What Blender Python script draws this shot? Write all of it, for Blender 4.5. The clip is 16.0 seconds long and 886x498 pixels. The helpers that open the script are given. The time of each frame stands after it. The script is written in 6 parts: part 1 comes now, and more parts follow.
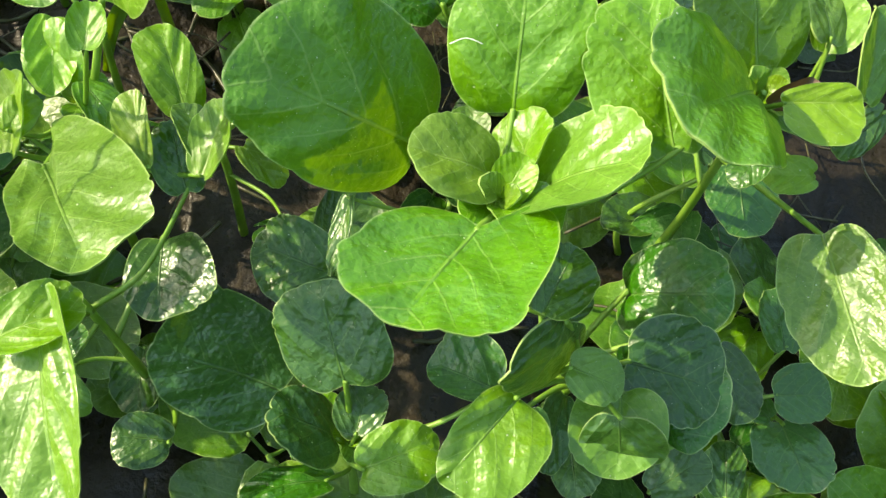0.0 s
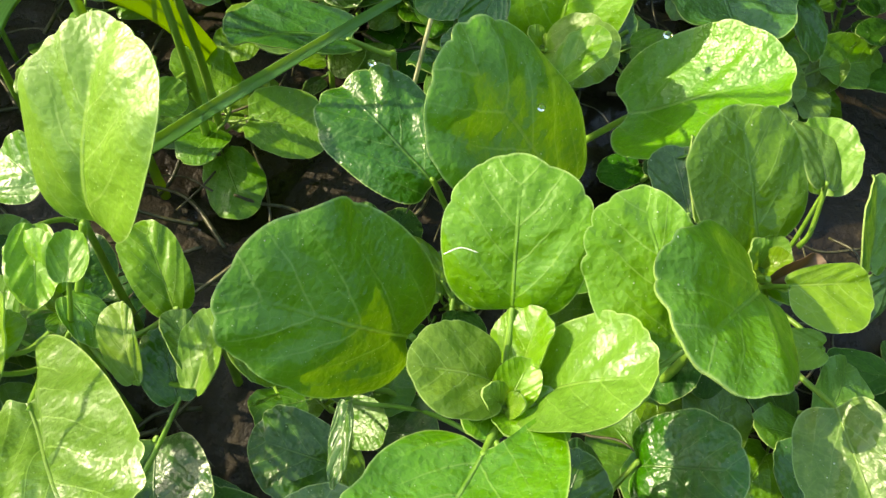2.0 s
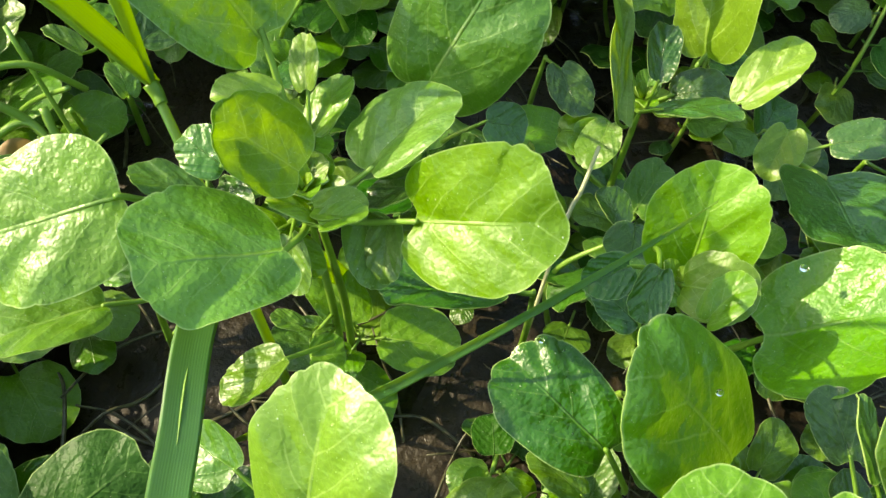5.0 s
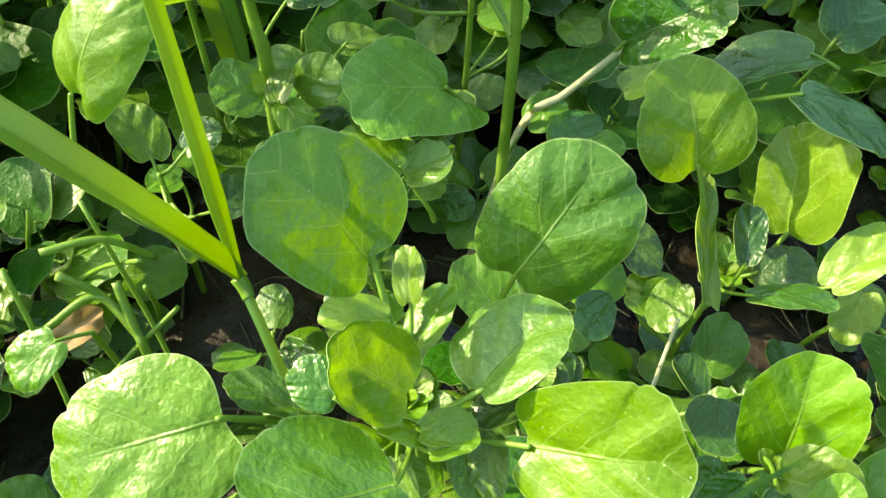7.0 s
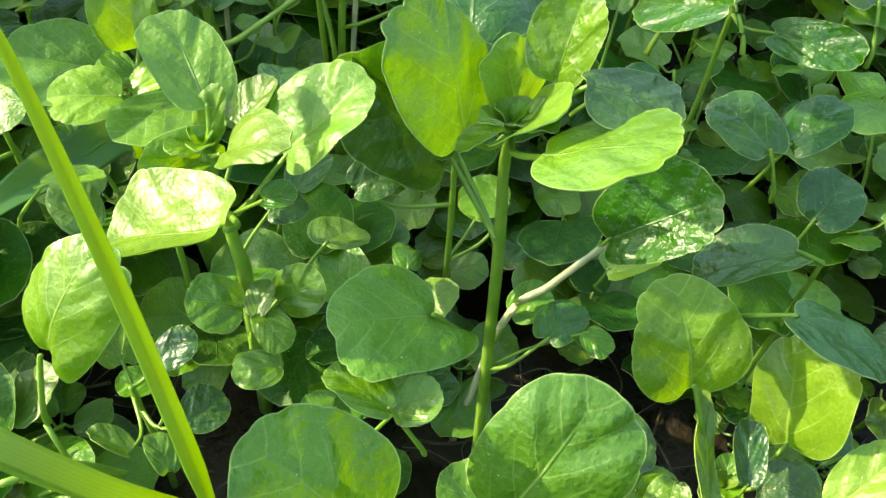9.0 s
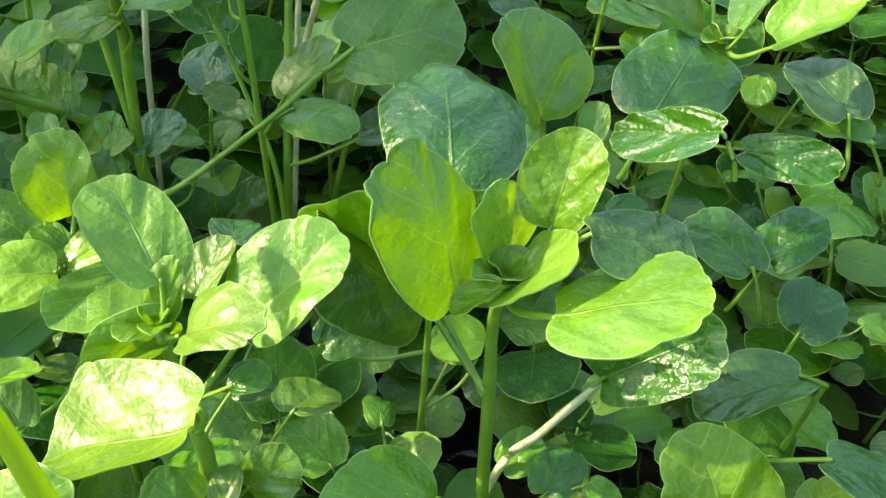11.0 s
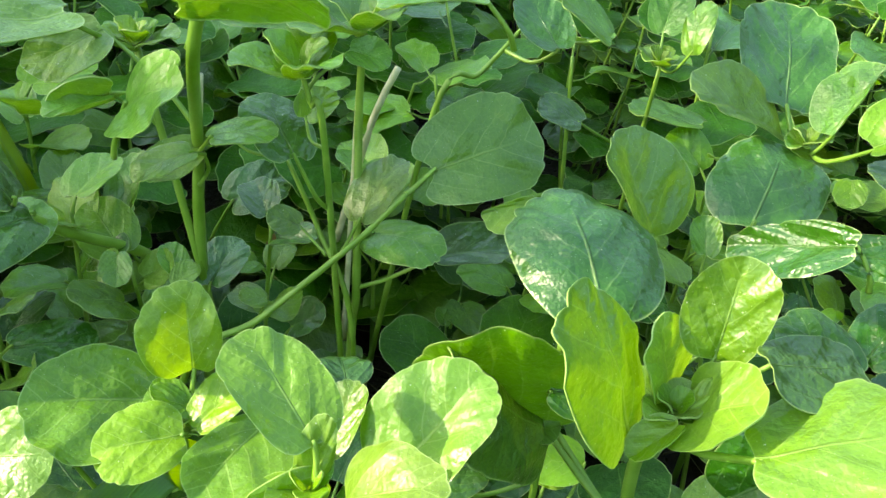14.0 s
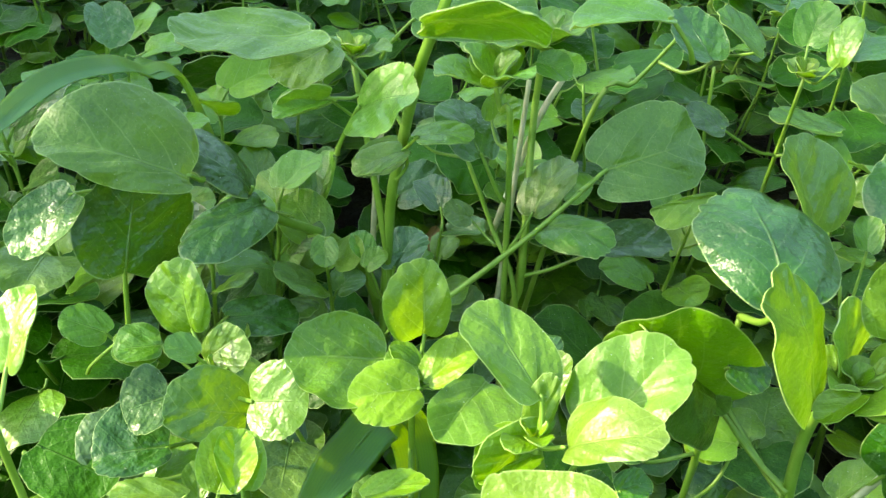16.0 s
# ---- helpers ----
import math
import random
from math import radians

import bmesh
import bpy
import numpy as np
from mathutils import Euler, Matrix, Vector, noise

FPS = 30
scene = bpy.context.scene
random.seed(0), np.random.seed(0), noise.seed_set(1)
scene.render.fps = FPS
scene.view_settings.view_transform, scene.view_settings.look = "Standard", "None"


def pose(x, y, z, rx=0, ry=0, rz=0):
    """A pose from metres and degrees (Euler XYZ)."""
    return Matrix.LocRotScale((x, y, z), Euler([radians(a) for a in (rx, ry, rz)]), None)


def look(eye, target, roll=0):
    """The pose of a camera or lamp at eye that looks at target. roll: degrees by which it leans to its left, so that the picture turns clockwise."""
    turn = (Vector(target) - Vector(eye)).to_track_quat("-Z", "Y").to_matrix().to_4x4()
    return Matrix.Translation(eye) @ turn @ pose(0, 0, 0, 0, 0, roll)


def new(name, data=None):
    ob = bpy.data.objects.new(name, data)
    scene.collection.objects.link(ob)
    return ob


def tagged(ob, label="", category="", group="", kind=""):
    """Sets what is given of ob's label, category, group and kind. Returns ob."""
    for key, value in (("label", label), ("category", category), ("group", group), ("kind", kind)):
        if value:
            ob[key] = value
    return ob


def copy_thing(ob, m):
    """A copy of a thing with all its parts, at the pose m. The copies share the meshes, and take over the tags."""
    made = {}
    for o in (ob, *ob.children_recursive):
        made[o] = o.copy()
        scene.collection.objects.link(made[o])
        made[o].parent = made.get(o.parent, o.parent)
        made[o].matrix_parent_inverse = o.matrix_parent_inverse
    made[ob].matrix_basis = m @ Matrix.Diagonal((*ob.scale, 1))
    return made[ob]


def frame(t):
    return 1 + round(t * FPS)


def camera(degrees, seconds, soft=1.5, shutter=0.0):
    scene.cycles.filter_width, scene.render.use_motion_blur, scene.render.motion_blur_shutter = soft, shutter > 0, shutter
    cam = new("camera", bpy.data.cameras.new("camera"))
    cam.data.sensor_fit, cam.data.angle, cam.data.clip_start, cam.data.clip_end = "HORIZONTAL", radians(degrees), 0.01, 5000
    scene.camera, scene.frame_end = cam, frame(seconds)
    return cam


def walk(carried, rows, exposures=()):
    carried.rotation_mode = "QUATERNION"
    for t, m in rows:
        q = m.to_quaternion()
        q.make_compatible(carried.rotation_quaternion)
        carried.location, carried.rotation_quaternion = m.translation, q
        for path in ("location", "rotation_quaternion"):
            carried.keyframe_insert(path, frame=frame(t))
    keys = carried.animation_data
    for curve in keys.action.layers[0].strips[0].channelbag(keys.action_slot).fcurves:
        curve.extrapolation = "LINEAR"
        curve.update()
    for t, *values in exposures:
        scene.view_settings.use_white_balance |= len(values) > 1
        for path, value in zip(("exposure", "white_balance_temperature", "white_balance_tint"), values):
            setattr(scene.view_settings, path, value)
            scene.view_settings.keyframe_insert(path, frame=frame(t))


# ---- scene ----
cam = camera(55.3, 16.0)
METRES, EYE, TILT, LEAN, TURN = 0.33, 0.272, -67.41, -7.90, 0.0
ROWS = [
    (0.0, 0.0, 0.0, 0.0, -0.0, -0.0, -0.0),
    (0.5, 0.0014, 0.004, 0.0224, -0.33, 0.41, 0.9),
    (1.0, 0.0064, 0.0111, 0.0469, -0.53, 1.11, 1.76),
    (1.5, 0.0067, 0.0206, 0.0688, -0.45, 1.65, 2.43),
    (2.0, -0.0012, 0.0143, 0.1021, -0.44, 2.41, 3.09),
    (2.5, -0.0093, 0.0071, 0.1305, -0.14, 3.18, 3.68),
    (3.0, -0.0271, -0.006, 0.166, 0.36, 4.13, 4.34),
    (3.5, -0.0359, -0.008, 0.1857, 0.88, 5.08, 4.9),
    (4.0, -0.051, -0.0169, 0.2104, 1.51, 6.07, 5.45),
    (6.5, -0.1428, -0.03, 0.33, 2.39, 10.59, 6.02),
    (7.0, -0.1557, -0.0353, 0.3727, 2.11, 11.94, 6.02),
    (7.5, -0.1617, -0.0396, 0.4125, 1.68, 13.28, 6.09),
    (8.0, -0.1623, -0.0415, 0.4517, 1.15, 14.7, 6.26),
    (8.5, -0.1609, -0.0424, 0.4752, 0.76, 16.08, 6.75),
    (9.0, -0.1583, -0.039, 0.4953, 0.35, 17.83, 7.61),
    (9.5, -0.1625, -0.0284, 0.52, -0.22, 19.37, 8.74),
    (12.0, -0.2335, 0.0408, 0.6245, -4.51, 26.33, 16.45),
    (12.5, -0.2574, 0.0492, 0.6525, -4.81, 27.22, 17.25),
    (13.0, -0.2889, 0.038, 0.6659, -4.83, 28.0, 17.75),
    (13.5, -0.3068, 0.0345, 0.6678, -4.7, 28.49, 17.99),
    (14.0, -0.323, 0.0281, 0.6655, -4.32, 29.03, 17.78),
    (14.5, -0.349, 0.0059, 0.6596, -3.49, 29.87, 17.15),
    (15.0, -0.39, -0.0271, 0.6564, -2.45, 30.57, 16.02),
    (15.5, -0.4204, -0.0454, 0.6549, -1.52, 30.62, 15.13),
    (16.0, -0.4528, -0.0503, 0.633, -0.41, 30.37, 13.87),
]
walk(cam, [(t, pose(0, 0, EYE, TILT, LEAN, TURN) @ pose(METRES * x, METRES * y, METRES * z, 90 + pitch, roll, yaw)) for t, x, y, z, yaw, pitch, roll in ROWS],
     exposures=((0.0, 2.1, 7700, 3), (0.5, 1.85, 7700, 3), (1.0, 2.05, 8000, 3), (3.5, 2.0, 8000, 3), (8.0, 2.4, 7900, 3), (12.0, 2.45, 7600, 3), (16.0, 2.65, 7600, 3)))

# ---- world and light ----
SUN_EL, SUN_AZ = 30.0, -72.0   # degrees above the horizon; clockwise from ahead (+y)
world = bpy.data.worlds.new("sky")
scene.world = world
world.use_nodes = True
sky = world.node_tree.nodes.new("ShaderNodeTexSky")
sky.sky_type, sky.sun_disc = "NISHITA", False
sky.sun_elevation, sky.sun_rotation = radians(SUN_EL), radians(SUN_AZ)
back = world.node_tree.nodes["Background"]
back.inputs["Strength"].default_value = 0.17
world.node_tree.links.new(sky.outputs["Color"], back.inputs["Color"])
sun_data = bpy.data.lights.new("sun", "SUN")
sun_data.energy, sun_data.angle, sun_data.color = 2.2, radians(0.55), (1.0, 0.91, 0.76)
sun = new("sun", sun_data)
sun_way = Vector((math.sin(radians(SUN_AZ)) * math.cos(radians(SUN_EL)), math.cos(radians(SUN_AZ)) * math.cos(radians(SUN_EL)), math.sin(radians(SUN_EL))))
sun.matrix_world = look(sun_way * 3, (0, 0, 0))


# ---- materials ----
class Nodes:
    """A short way to write a node material."""

    def __init__(self, name):
        self.mat = bpy.data.materials.new(name)
        self.mat.use_nodes = True
        self.tree = self.mat.node_tree
        self.tree.nodes.clear()

    def put(self, value, socket):
        if isinstance(value, bpy.types.NodeSocket):
            self.tree.links.new(value, socket)
        elif isinstance(value, tuple) and socket.type == "RGBA":
            socket.default_value = (*value, 1.0)[:4]
        else:
            socket.default_value = value

    def add(self, kind, out=0, ins=None, **settings):
        n = self.tree.nodes.new("ShaderNode" + kind)
        for key, value in settings.items():
            if key == "operation":
                n.operation = value
            elif key == "data_type":
                n.data_type = value
            elif key == "blend_type":
                n.blend_type = value
            elif key == "feature":
                n.feature = value
            elif key == "attribute_name":
                n.attribute_name = value
            elif key == "interpolation_type":
                n.interpolation_type = value
        for key, value in (ins or {}).items():
            self.put(value, n.inputs[key])
        return n.outputs[out]

    def math(self, operation, a, b=0.0):
        return self.add("Math", 0, {0: a, 1: b}, operation=operation)

    def ramp(self, x, a, b, lo=0.0, hi=1.0):
        return self.add("MapRange", 0, {"Value": x, "From Min": a, "From Max": b, "To Min": lo, "To Max": hi}, interpolation_type="SMOOTHSTEP")

    def mix(self, fac, a, b, blend="MIX"):
        n = self.tree.nodes.new("ShaderNodeMix")
        n.data_type, n.blend_type = "RGBA", blend
        self.put(fac, n.inputs[0]), self.put(a, n.inputs[6]), self.put(b, n.inputs[7])
        return n.outputs[2]

    def noise(self, vector, scale, detail=3.0, rough=0.55):
        return self.add("TexNoise", 0, {"Vector": vector, "Scale": scale, "Detail": detail, "Roughness": rough})

    def place(self):
        """Coordinates in the object's own space, set off by a random step for each object."""
        co = self.add("TexCoord", 3)
        off = self.add("ObjectInfo", 5)
        return self.add("VectorMath", 0, {0: co, 1: self.add("CombineXYZ", 0, {0: self.math("MULTIPLY", off, 7.0), 1: self.math("MULTIPLY", off, 3.0), 2: off})}, operation="ADD")

    def end(self, shader):
        out = self.tree.nodes.new("ShaderNodeOutputMaterial")
        self.tree.links.new(shader, out.inputs[0])
        return self.mat


def leaf_material(name, base, deep, vein, through_colour, share, rough, relief, specks, gloss=0.6, coat=0.2):
    """Fleshy cress leaf: pale midrib and side veins, mottled green, puckered skin, dust specks, light let through."""
    n = Nodes(name)
    p = n.place()
    rnd = n.add("ObjectInfo", 5)
    uv = n.add("SeparateXYZ", 0, {0: n.add("TexCoord", 2)})
    sep = uv.node
    wob = n.math("MULTIPLY", n.math("SUBTRACT", n.noise(p, 160.0, 2.0), 0.5), 0.06)
    x = n.math("ABSOLUTE", n.math("ADD", n.math("MULTIPLY", n.math("SUBTRACT", sep.outputs[0], 0.5), 2.0), n.math("MULTIPLY", wob, 0.25)))
    y = n.math("ADD", sep.outputs[1], wob)
    mid = n.math("MULTIPLY", n.ramp(x, 0.030, 0.006), n.ramp(sep.outputs[1], 0.92, 0.3))
    s = n.math("SUBTRACT", y, n.math("ADD", n.math("MULTIPLY", x, 0.42), n.math("MULTIPLY", n.math("MULTIPLY", x, x), 0.30)))
    q = n.math("ABSOLUTE", n.math("SUBTRACT", n.math("FRACT", n.math("MULTIPLY", n.math("ADD", s, 1.0), 4.1)), 0.5))
    side = n.math("MULTIPLY", n.ramp(q, 0.052, 0.010), n.ramp(x, 0.85, 0.30))
    net = n.add("TexVoronoi", 0, {"Vector": p, "Scale": 330.0}, feature="DISTANCE_TO_EDGE")
    mesh_veins = n.math("MULTIPLY", n.ramp(net, 0.06, 0.0), 0.17)
    veins = n.math("MAXIMUM", n.math("MAXIMUM", n.math("MULTIPLY", mid, 0.45), n.math("MULTIPLY", side, 0.42)), mesh_veins)
    mottle = n.noise(p, 55.0, 4.0)
    grain = n.noise(p, 900.0, 2.0)
    tone = n.math("ADD", n.math("MULTIPLY", n.ramp(mottle, 0.32, 0.68), 0.7), n.math("MULTIPLY", n.ramp(grain, 0.25, 0.75), 0.35))
    col = n.mix(tone, deep, base)
    col = n.mix(1.0, col, n.add("HueSaturation", 0, {"Hue": n.ramp(rnd, 0.0, 1.0, 0.488, 0.512), "Saturation": n.ramp(n.math("FRACT", n.math("MULTIPLY", rnd, 7.3)), 0.0, 1.0, 0.99, 1.15),
                "Value": n.ramp(n.math("FRACT", n.math("MULTIPLY", rnd, 3.7)), 0.0, 1.0, 0.84, 1.22), "Color": col}))
    col = n.mix(veins, col, vein)
    edge = n.add("Attribute", 2, attribute_name="edge")
    col = n.mix(n.ramp(edge, 0.975, 1.0, 0.0, 0.6), col, (0.42, 0.55, 0.18))
    # dust and pale hairs
    v = n.add("TexVoronoi", 0, {"Vector": p, "Scale": 900.0, "Randomness": 1.0})
    pick = n.add("SeparateColor", 0, {0: v.node.outputs[1]})
    dot = n.math("MULTIPLY", n.ramp(v, 0.13, 0.07), n.ramp(pick, 1.0 - specks, 1.0 - specks + 0.02))
    col = n.mix(n.math("MULTIPLY", dot, 0.5), col, (0.62, 0.72, 0.42))
    # fine dew and grit, scattered
    w = n.add("TexVoronoi", 0, {"Vector": p, "Scale": 340.0, "Randomness": 1.0})
    rare = n.add("SeparateColor", 0, {0: w.node.outputs[1]})
    dew = n.math("MULTIPLY", n.ramp(w, 0.085, 0.045), n.ramp(rare, 0.66, 0.68))
    col = n.mix(n.math("MULTIPLY", dew, 0.7), col, (0.72, 0.80, 0.55))
    # rare brown flecks
    fl = n.noise(p, 130.0, 2.0)
    col = n.mix(n.ramp(fl, 0.795, 0.83, 0.0, 0.6), col, (0.12, 0.09, 0.03))
    puck = n.noise(p, 260.0, 2.5, 0.55)
    high = n.math("ADD", n.math("MULTIPLY", puck, 1.0), n.math("MULTIPLY", grain, 0.14))
    quilt = n.math("ABSOLUTE", n.math("SINE", n.math("MULTIPLY", n.math("ADD", s, 1.0), 14.45)))
    high = n.math("ADD", high, n.math("MULTIPLY", n.math("MULTIPLY", quilt, n.ramp(x, 0.05, 0.4)), 0.10))
    high = n.math("SUBTRACT", high, n.math("MULTIPLY", n.math("MAXIMUM", mid, n.math("MULTIPLY", side, 0.10)), 0.35))
    high = n.math("ADD", high, n.math("ADD", n.math("MULTIPLY", dot, 0.4), n.math("MULTIPLY", dew, 0.6)))
    bump = n.add("Bump", 0, {"Strength": relief, "Distance": 0.0014, "Height": high})
    skin = n.add("BsdfPrincipled", 0, {"Base Color": col, "Roughness": n.ramp(n.noise(p, 90.0), 0.3, 0.7, rough - 0.05, rough + 0.08), "IOR": 1.45, "Specular IOR Level": gloss, "Normal": bump, "Coat Weight": coat, "Coat Roughness": 0.3, "Coat Normal": bump})
    tcol = n.mix(n.math("MULTIPLY", veins, 0.35), n.mix(tone, n.mix(0.55, through_colour, deep), through_colour), vein)
    light = n.add("BsdfTranslucent", 0, {"Color": tcol, "Normal": bump})
    return n.end(n.add("MixShader", 0, {0: share, 1: skin, 2: light}))


LEAF = {
    "y": leaf_material("leaf_young", (0.145, 0.285, 0.018), (0.105, 0.225, 0.013), (0.36, 0.50, 0.12), (0.38, 0.64, 0.012), 0.34, 0.43, 0.52, 0.5, 0.6),
    "m": leaf_material("leaf_mature", (0.102, 0.228, 0.018), (0.070, 0.172, 0.012), (0.26, 0.40, 0.09), (0.27, 0.52, 0.011), 0.26, 0.40, 0.66, 0.6, 0.65),
    # older leaves; the dark green also carries the shade of low and back leaves
    "d": leaf_material("leaf_old_shaded", (0.040, 0.116, 0.014), (0.025, 0.082, 0.009), (0.13, 0.24, 0.055), (0.13, 0.29, 0.010), 0.15, 0.33, 0.85, 0.35, 0.6),
    # undergrowth: darkened and without sheen to stand in for shade under the canopy
    "u": leaf_material("leaf_low_shaded", (0.033, 0.106, 0.010), (0.018, 0.064, 0.006), (0.09, 0.19, 0.035), (0.10, 0.25, 0.006), 0.12, 0.46, 0.80, 0.3, 0.2, 0.0),
}


def stem_material():
    n = Nodes("stem_skin")
    p = n.place()
    col = n.mix(n.ramp(n.noise(p, 70.0, 4.0), 0.3, 0.7), (0.125, 0.255, 0.020), (0.21, 0.36, 0.05))
    col = n.mix(n.ramp(n.noise(p, 33.0, 2.0), 0.66, 0.78, 0.0, 0.4), col, (0.30, 0.27, 0.10))
    bump = n.add("Bump", 0, {"Strength": 0.3, "Distance": 0.0006, "Height": n.noise(p, 600.0)})
    skin = n.add("BsdfPrincipled", 0, {"Base Color": col, "Roughness": 0.4, "Normal": bump, "Subsurface Weight": 0.0})
    return n.end(n.add("MixShader", 0, {0: 0.2, 1: skin, 2: n.add("BsdfTranslucent", 0, {"Color": (0.35, 0.55, 0.08)})}))


def grass_material():
    n = Nodes("grass_skin")
    p = n.place()
    uv = n.add("SeparateXYZ", 0, {0: n.add("TexCoord", 2)})
    rib = n.math("SINE", n.math("MULTIPLY", uv, 95.0))
    fine = n.math("SINE", n.math("MULTIPLY", uv, 260.0))
    col = n.mix(n.ramp(n.noise(p, 60.0, 4.0), 0.3, 0.7), (0.050, 0.150, 0.040), (0.080, 0.205, 0.050))
    col = n.mix(n.math("MULTIPLY", n.ramp(rib, 0.2, 1.0), 0.08), col, (0.19, 0.36, 0.10))
    high = n.math("ADD", rib, n.math("MULTIPLY", fine, 0.4))
    bump = n.add("Bump", 0, {"Strength": 0.12, "Distance": 0.0004, "Height": high})
    skin = n.add("BsdfPrincipled", 0, {"Base Color": col, "Roughness": 0.42, "Normal": bump})
    light = n.add("BsdfTranslucent", 0, {"Color": n.mix(n.math("MULTIPLY", n.ramp(rib, 0.0, 1.0), 0.4), (0.60, 0.80, 0.015), (0.42, 0.62, 0.015)), "Normal": bump})
    return n.end(n.add("MixShader", 0, {0: 0.44, 1: skin, 2: light}))


def mud_material():
    n = Nodes("wet_mud")
    p = n.add("TexCoord", 3)
    a, b = n.noise(p, 22.0, 6.0), n.noise(p, 190.0, 5.0)
    col = n.mix(n.ramp(a, 0.35, 0.7), (0.012, 0.009, 0.005), (0.036, 0.027, 0.014))
    col = n.mix(n.ramp(b, 0.55, 0.75, 0.0, 0.7), col, (0.045, 0.034, 0.018))
    bump = n.add("Bump", 0, {"Strength": 0.9, "Distance": 0.004, "Height": n.math("ADD", a, n.math("MULTIPLY", b, 0.5))})
    return n.end(n.add("BsdfPrincipled", 0, {"Base Color": col, "Roughness": n.ramp(b, 0.3, 0.7, 0.22, 0.7), "Specular IOR Level": 0.25, "Normal": bump}))


def water_material():
    n = Nodes("water_film")
    p = n.add("TexCoord", 3)
    bump = n.add("Bump", 0, {"Strength": 0.35, "Distance": 0.002, "Height": n.noise(p, 60.0, 2.0)})
    fres = n.add("Fresnel", 0, {"IOR": 1.33, "Normal": bump})
    return n.end(n.add("MixShader", 0, {0: fres, 1: n.add("BsdfTransparent", 0, {"Color": (0.80, 0.80, 0.70)}), 2: n.add("BsdfGlossy", 0, {"Roughness": 0.03, "Normal": bump})}))


def plain_material(name, a, b, rough=0.6, scale=200.0, share=0.0):
    n = Nodes(name)
    p = n.place()
    h = n.noise(p, scale, 4.0)
    col = n.mix(n.ramp(h, 0.3, 0.7), a, b)
    skin = n.add("BsdfPrincipled", 0, {"Base Color": col, "Roughness": rough, "Normal": n.add("Bump", 0, {"Strength": 0.5, "Distance": 0.001, "Height": h})})
    if share:
        skin = n.add("MixShader", 0, {0: share, 1: skin, 2: n.add("BsdfTranslucent", 0, {"Color": b})})
    return n.end(skin)


def drop_material():
    n = Nodes("water_drop")
    return n.end(n.add("BsdfPrincipled", 0, {"Base Color": (1.0, 1.0, 1.0), "Roughness": 0.0, "IOR": 1.33, "Transmission Weight": 1.0}))


STEM, GRASS, MUD, WATER, DROP = stem_material(), grass_material(), mud_material(), water_material(), drop_material()
DRY = plain_material("dry_straw", (0.42, 0.45, 0.22), (0.60, 0.60, 0.36), 0.5, 150.0, 0.2)
BROWN = plain_material("dead_leaf", (0.05, 0.028, 0.014), (0.13, 0.07, 0.03), 0.6, 120.0, 0.1)
TAN = plain_material("withered_leaf", (0.26, 0.15, 0.045), (0.40, 0.27, 0.10), 0.6, 120.0, 0.2)
REED = plain_material("reed_leaf", (0.035, 0.075, 0.018), (0.060, 0.110, 0.028), 0.5, 60.0, 0.12)
ROOT = plain_material("fine_root", (0.035, 0.034, 0.014), (0.09, 0.085, 0.036), 0.45, 300.0)
WEB = plain_material("pale_thread", (0.6, 0.6, 0.45), (0.75, 0.75, 0.6), 0.5, 300.0)


# ---- shapes ----
def link_mesh(name, verts, faces, mat, parent=None, uvs=None, edge=None, label=""):
    me = bpy.data.meshes.new(name)
    me.from_pydata(verts, [], faces)
    me.polygons.foreach_set("use_smooth", [True] * len(me.polygons))
    if uvs is not None:
        layer = me.uv_layers.new(name="uv")
        idx = np.empty(len(me.loops), dtype=np.int32)
        me.loops.foreach_get("vertex_index", idx)
        layer.data.foreach_set("uv", np.asarray(uvs, dtype=np.float32)[idx].ravel())
    if edge is not None:
        at = me.attributes.new("edge", "FLOAT", "POINT")
        at.data.foreach_set("value", np.asarray(edge, dtype=np.float32))
    me.materials.append(mat)
    ob = new(name, me)
    if parent is not None:
        ob.parent = parent
        ob.matrix_parent_inverse = Matrix()
    return tagged(ob, label)


def leaf_outline(ears, split, belts, seed, around):
    """Margin of a cress leaf in units of its length and width: base sinus at (0, 0), tip at (0, 1), lobes behind the base, uneven halves."""
    rng = random.Random(seed)
    n_low, n_up = around // 8, around // 4 + around // 16
    n_sin = around // 2 - n_low - n_up
    halves = []
    for k in (0, 1):
        ear, belt, reach = ears[k], belts[k], (split, 1 - split)[k]
        inner = 0.36 + rng.uniform(-0.06, 0.06)
        plump = rng.uniform(0.80, 0.95)
        s = np.linspace(0, 1, n_sin, endpoint=False)
        xs = [inner * s**0.8]
        ys = [-ear * (1 - np.cos(np.pi * s)) / 2]
        a = np.linspace(0, np.pi / 2, n_low, endpoint=False)
        xs.append(inner + (1 - inner) * np.sin(a))
        ys.append(belt - (belt + ear) * np.cos(a))
        a = np.linspace(0, np.pi / 2, n_up, endpoint=False)
        xs.append(np.cos(a) ** plump)
        ys.append(belt + (1 - belt) * np.sin(a) ** 0.97)
        halves.append((np.concatenate(xs) * reach, np.concatenate(ys)))
    (lx, ly), (rx, ry) = halves
    # from the base up the right side, over the tip, and back down the left side
    x = np.concatenate([rx, [0.0], -lx[:0:-1]])
    y = np.concatenate([ry, [1.0], ly[:0:-1]])
    return x, y


